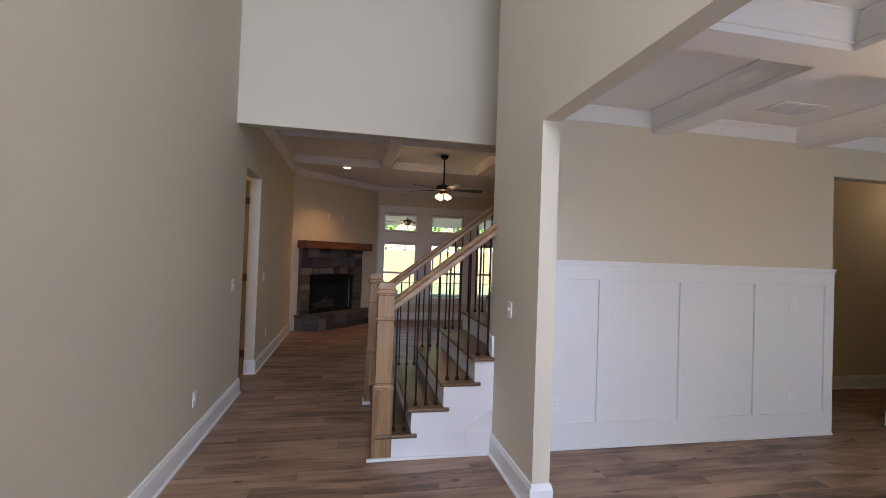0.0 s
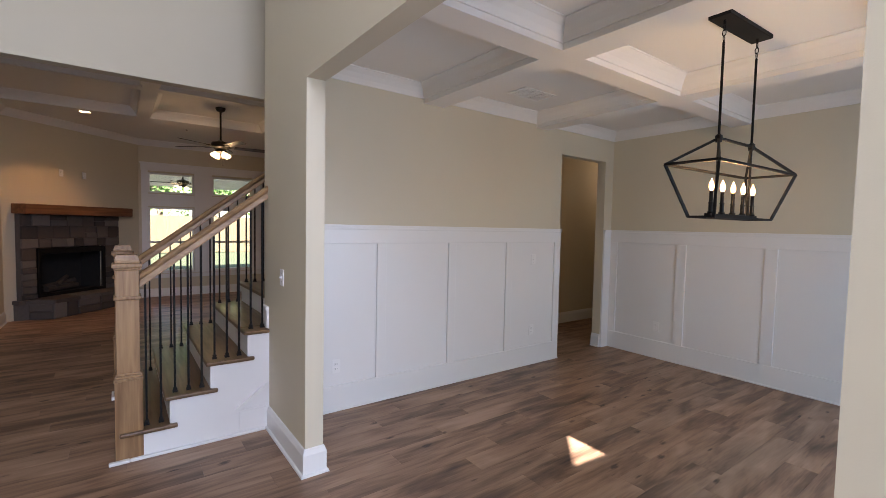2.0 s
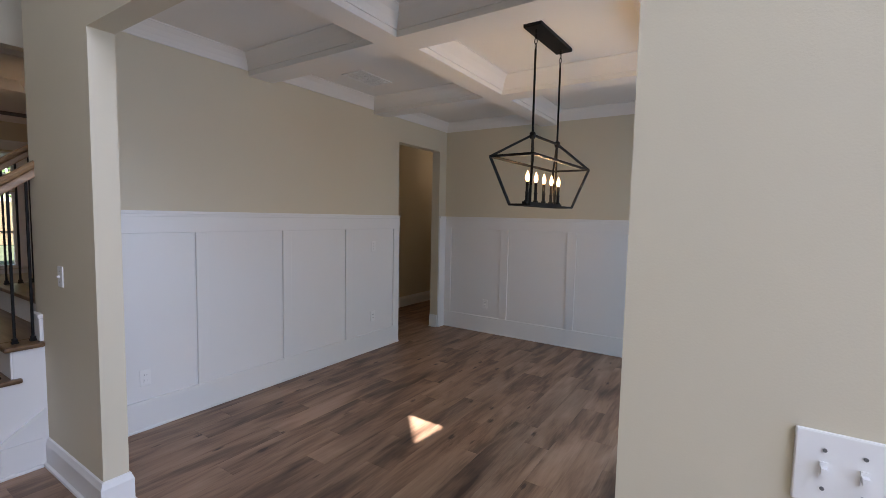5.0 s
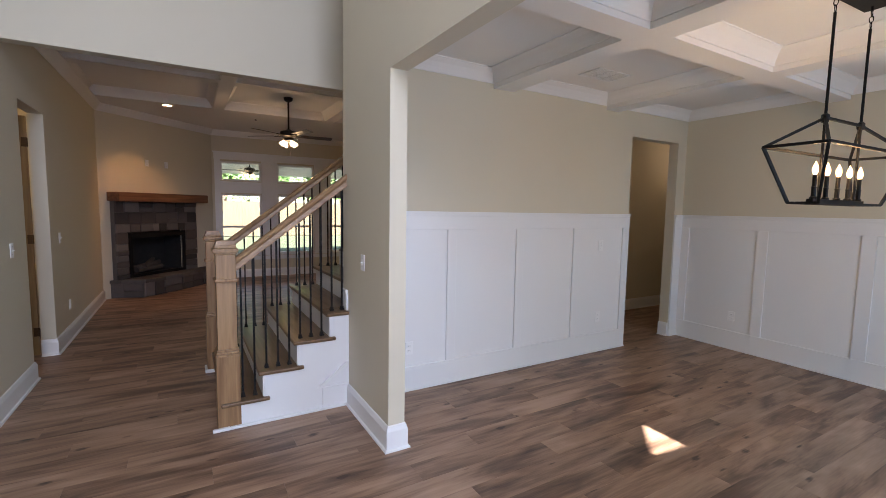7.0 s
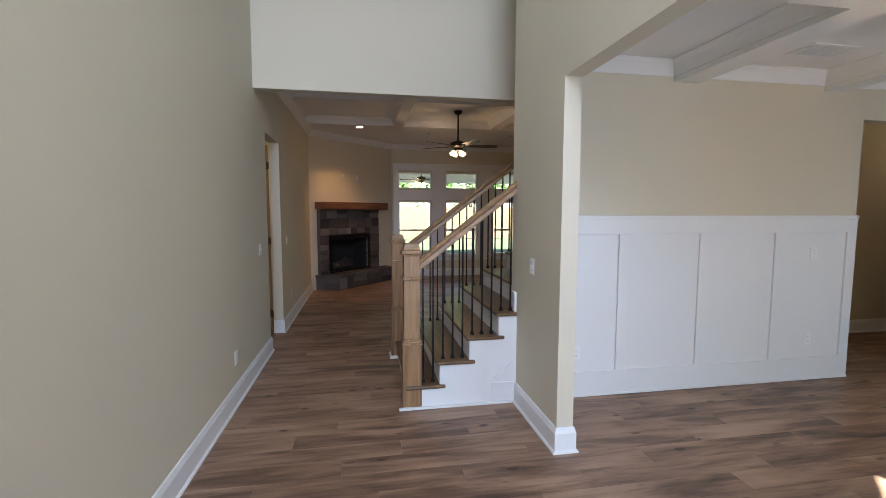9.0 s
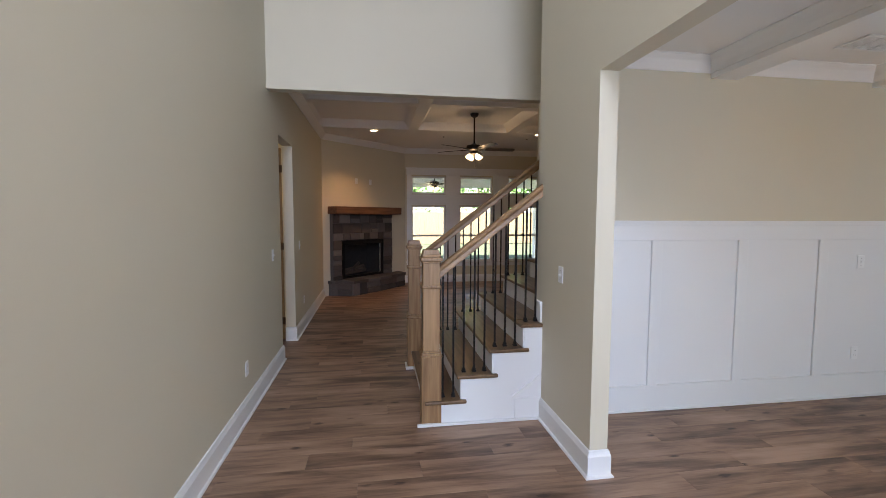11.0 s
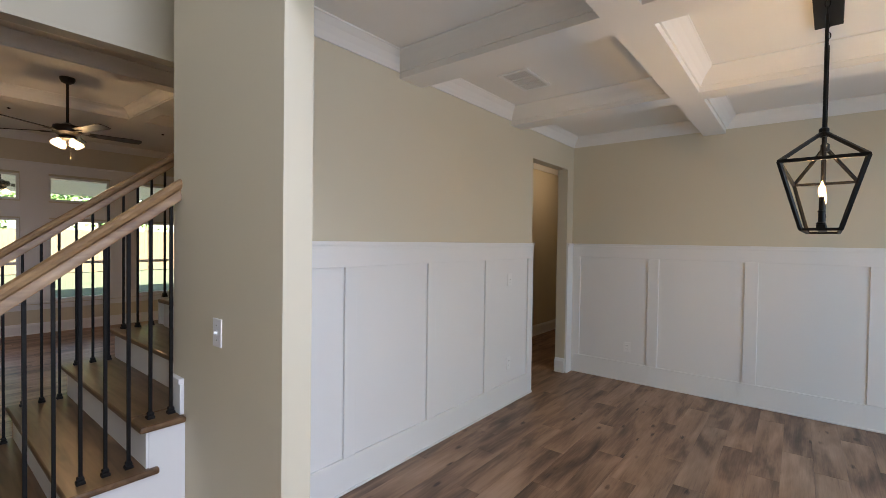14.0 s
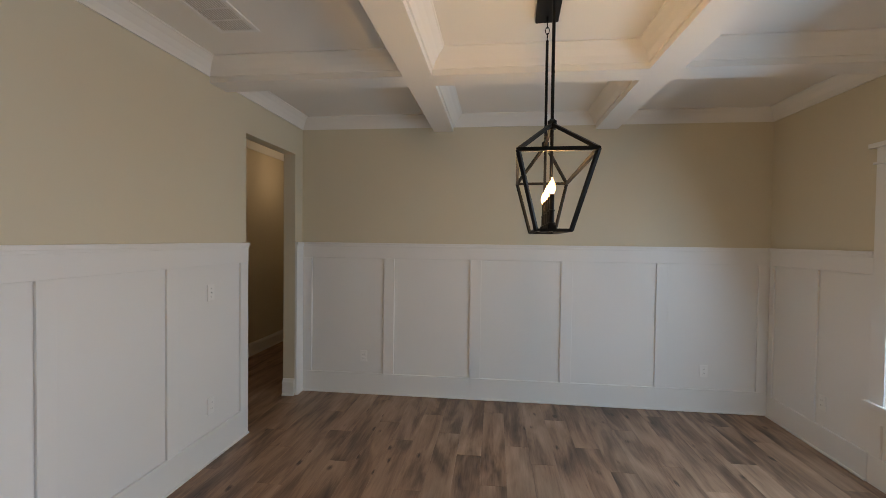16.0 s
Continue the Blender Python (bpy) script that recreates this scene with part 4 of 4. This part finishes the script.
for k in range(13):
    o = new("slat", slat)
    o.parent = vent
    o.location = (0, -0.090 + 0.015 * k, -0.006)
for x in (-0.062, 0.062):
    bm = bmesh.new()
    box(bm, x - 0.003, -0.10, -0.011, x + 0.003, 0.10, -0.004)
    part("rib", bm, WHITE, vent)

# ---- crown in the passage ----
bm = bmesh.new()
board_run(bm, [(0, 2.77), (0.02, 2.77), (0.06, 2.83), (0.10, 2.89), (0.10, 2.90), (0, 2.90)], (4.07, YH), (8.6, YH), -1)
structure("crown_passage", bm, WHITE, "white crown moulding", "trim")
bm = bmesh.new()
for a, b in (((XL, 5.02), (XL, 8.93)), ):
    board_run(bm, [(0, LB - 0.115), (0.012, LB - 0.115), (0.05, LB - 0.06), (0.09, LB - 0.012), (0.09, LB), (0, LB)], a, b, -1)
board_run(bm, [(0, LB - 0.115), (0.012, LB - 0.115), (0.05, LB - 0.06), (0.09, LB - 0.012), (0.09, LB), (0, LB)], (XL, 8.93), (0.58, YW), -1)
board_run(bm, [(0, LB - 0.115), (0.012, LB - 0.115), (0.05, LB - 0.06), (0.09, LB - 0.012), (0.09, LB), (0, LB)], (0.58, YW), (6.2, YW), -1)
structure("crown_living", bm, CEIL, "white crown moulding round the living room", "trim")

# ---- door of the side room, folded back against the jamb ----
door = tagged(new("door_1"), "tan stained wooden door standing open into the side room", "door", kind="structure")
TAN = wood("door_wood_tan", (0.20, 0.115, 0.045), (0.40, 0.26, 0.115), 2, 0.42, 1.0)
BRASS = mat("hinge_bronze", (0.10, 0.06, 0.03), 0.4, 0.8, var=0.2, scale=60)
bm = bmesh.new()
box(bm, -2.02, 5.905, 0.012, -1.262, 5.94, 2.415, 0.003)
dl = part("leaf", bm, TAN, door)
for x0 in (-1.93, -1.61):
    for z0, z1 in ((0.22, 0.95), (1.12, 2.27)):
        bm = bmesh.new()
        box(bm, x0, 5.897, z0, x0 + 0.25, 5.9045, z1, 0.005)
        part("door_panel", bm, TAN, dl)
for z in (0.25, 1.2, 2.16):
    bm = bmesh.new()
    rod(bm, (-1.256, 5.899, z - 0.045), (-1.256, 5.899, z + 0.045), 0.007, 10)
    box(bm, -1.30, 5.902, z - 0.045, -1.258, 5.9048, z + 0.045)
    part("hinge", bm, BRASS, dl, "dark bronze hinge")
bm = bmesh.new()
lathe(bm, [(0.028, 0.0), (0.028, 0.008), (0.011, 0.014), (0.011, 0.036), (0.026, 0.046), (0.027, 0.062), (0.014, 0.070)], 16, Matrix.Translation((-1.955, 5.905, 0.98)) @ pose(0, 0, 0, 90, 0, 0))
part("door_knob", bm, BRASS, dl, "dark bronze door knob", True)

# ---- outside: porch, yard, fence, trees ----
GRASS = mat("lawn_grass", (0.050, 0.068, 0.028), 0.95, var=0.5, scale=1.6, bump=0.8, bump_scale=60)
CONC = mat("porch_concrete", (0.42, 0.40, 0.37), 0.85, var=0.12, scale=2, bump=0.3)
FENCE = wood("fence_cedar", (0.050, 0.034, 0.012), (0.076, 0.053, 0.020), 2, 0.7, 0.6, 0.2)
LEAF = mat("tree_leaves", (0.07, 0.15, 0.035), 0.6, var=0.5, scale=1.5)
BARK = mat("tree_bark", (0.10, 0.075, 0.055), 0.9, var=0.3, scale=8, bump=0.8, bump_scale=30)
bm = bmesh.new()
box(bm, -800, -800, -0.35, 800, 800, -0.16)
structure("ground", bm, GRASS, "sunlit green lawn reaching past the fence", "ground")
bm = bmesh.new()
box(bm, -2.0, YW + 0.15, -0.16, 7.0, 14.2, -0.06)
structure("pavement_porch", bm, CONC, "concrete slab of the covered porch", "pavement")
bm = bmesh.new()
box(bm, -2.0, YW + 0.15, 2.80, 7.0, 14.4, 2.95)
box(bm, -2.0, 14.1, 2.50, 7.0, 14.4, 2.80)
structure("ceiling_porch", bm, CEIL, "pale painted ceiling of the covered porch", "ceiling")
for x in (-1.2, 5.2):
    t = thing("porch_column", (x, 14.25, -0.06), "square white porch column", "column")
    for nm, w, z0, z1 in (("shaft", 0.20, 0.18, 2.40), ("base", 0.26, 0, 0.18), ("capital", 0.26, 2.40, 2.56)):
        bm = bmesh.new()
        box(bm, -w / 2, -w / 2, z0, w / 2, w / 2, z1, 0.004)
        part(nm, bm, WHITE, t)
fence = thing("fence", (0, 0, 0), "pale golden wooden privacy fence along the lawn", "fence")
fence.location = (0, 27, -0.16)
bm0 = bmesh.new()
box(bm0, -0.07, -0.01, 0.04, 0.07, 0.01, 1.98)
board = mesh("board", bm0, FENCE)
for k in range(130):
    o = new("board", board)
    o.parent = fence
    o.location = (-6.0 + 0.146 * k, 0, random.uniform(-0.012, 0.012))
for z in (0.35, 1.0, 1.65):
    bm = bmesh.new()
    box(bm, -6.1, 0.012, z, 13.1, 0.05, z + 0.09)
    part("fence_rail", bm, FENCE, fence)


def tree(x, y, h, seed):
    rnd = random.Random(seed)
    t = thing("tree", (x, y, -0.16), "leafy green tree behind the fence", "tree", "trees behind the fence")
    bm = bmesh.new()
    rod(bm, (0, 0, 0), (0.1, 0, h * 0.55), 0.17, 9, 0.09)
    ends = []
    for k in range(8):
        a = rnd.uniform(0, 6.3)
        r = rnd.uniform(0.9, 2.3)
        z0, z1 = h * rnd.uniform(0.25, 0.52), h * rnd.uniform(0.4, 0.95)
        e = (r * math.cos(a), r * math.sin(a), z1)
        rod(bm, (0.05, 0, z0), e, 0.06, 6, 0.02)
        ends.append(e)
    part("trunk", bm, BARK, t)
    bm = bmesh.new()
    for e in ends + [(0, 0, h * 0.9), (0, 0, h * 0.6)]:
        for _ in range(240):
            d = Vector((rnd.gauss(0, 0.62), rnd.gauss(0, 0.62), rnd.gauss(0, 0.5)))
            c = Vector(e) + d
            n = Vector((rnd.gauss(0, 1), rnd.gauss(0, 1), rnd.gauss(0, 1))).normalized()
            u = n.orthogonal().normalized() * rnd.uniform(0.08, 0.15)
            w = n.cross(u) * 0.6
            bm.faces.new([bm.verts.new(c + v) for v in (-u, w, u, -w)])
    me = bpy.data.meshes.new("crown")
    bm.to_mesh(me)
    bm.free()
    me.materials.append(LEAF)
    o = new("crown", me)
    o.parent = t


for i, (x, y, h) in enumerate(((-3.0, 31, 6.5), (-0.2, 33, 7.5), (2.2, 31, 6.0), (4.8, 32, 7.0), (7.4, 31, 6.2), (10.2, 33, 7.4), (0.9, 37, 8.5), (6.2, 38, 8.5), (13.0, 32, 6.8))):
    tree(x, y, h, i + 1)
# added unseen screen outside the front window; its hole cuts the floor's sun triangle
bm = bmesh.new()
SH = 0.625
zs = lambda y: (y + 1.9) * SH
hole = [(2.967, zs(1.981)), (2.961, zs(1.669)), (2.639, zs(1.693))]
V = bm.verts.new
outer = [V((x, -1.9, z)) for x, z in ((1.45, -0.16), (6.0, -0.16), (6.0, 3.2), (1.45, 3.2))]
inner = [V((x, -1.9, z)) for x, z in hole]
a, b, c, d = outer
p1, p2, p3 = inner
for f in ((a, b, p2), (b, c, p1), (b, p1, p2), (c, d, p1), (d, p3, p1), (d, a, p3), (a, p2, p3)):
    bm.faces.new(f)
ex = bmesh.ops.extrude_face_region(bm, geom=bm.faces[:])
bmesh.ops.translate(bm, vec=(0, -0.02, 0), verts=[v for v in ex["geom"] if isinstance(v, bmesh.types.BMVert)])
structure("sun_mask_front", bm, PAINT, "unseen added screen with a hole that shapes the sun patch", "wall")

# ---- plank floor, laid last ----
PL, PW = 1.22, 0.18
def plank_bm(bm, x, y, l, w):
    c, g = 0.0013, 0.0003
    lo = [bm.verts.new((x + a, y + b, -0.006)) for a, b in ((g, g), (l - g, g), (l - g, w - g), (g, w - g))]
    md = [bm.verts.new((x + a, y + b, -0.0008)) for a, b in ((g, g), (l - g, g), (l - g, w - g), (g, w - g))]
    hi = [bm.verts.new((x + a, y + b, 0)) for a, b in ((c, c), (l - c, c), (l - c, w - c), (c, w - c))]
    for r, s in ((lo, md), (md, hi)):
        for i in range(4):
            bm.faces.new((r[i], r[(i + 1) % 4], s[(i + 1) % 4], s[i]))
    bm.faces.new(hi)
bm0 = bmesh.new()
plank_bm(bm0, 0, 0, PL, PW)
one = mesh("plank", bm0, PLANK)
rest = bmesh.new()
rnd = random.Random(3)
y, row = -2.70, 0
while y < 10.58:
    off = (row * 0.437 + rnd.uniform(0, 0.3)) % PL
    x = -3.4 + off - PL
    lo = -3.2 if 4.2 < y < 7.1 else XL - 0.1
    hi = XD if y < YS - 0.2 else XE + 0.1 if y < YB - 0.1 else 8.6 if y < 4.6 else 6.2
    while x < hi:
        a, b = max(x, lo), min(x + PL, hi)
        if -0.8 < y < 4.95 and x < 4.6 and b - a > PL - 1e-6:
            o = new("plank", one)
            o.parent = floor
            o.location = (x, y, 0)
        elif b - a > 0.02:
            plank_bm(rest, a, y, b - a, PW)
        x += PL
    y += PW
    row += 1
ob = part("planks", rest, PLANK, floor, "brown oak planks")
tagged(ob, kind="stuff")
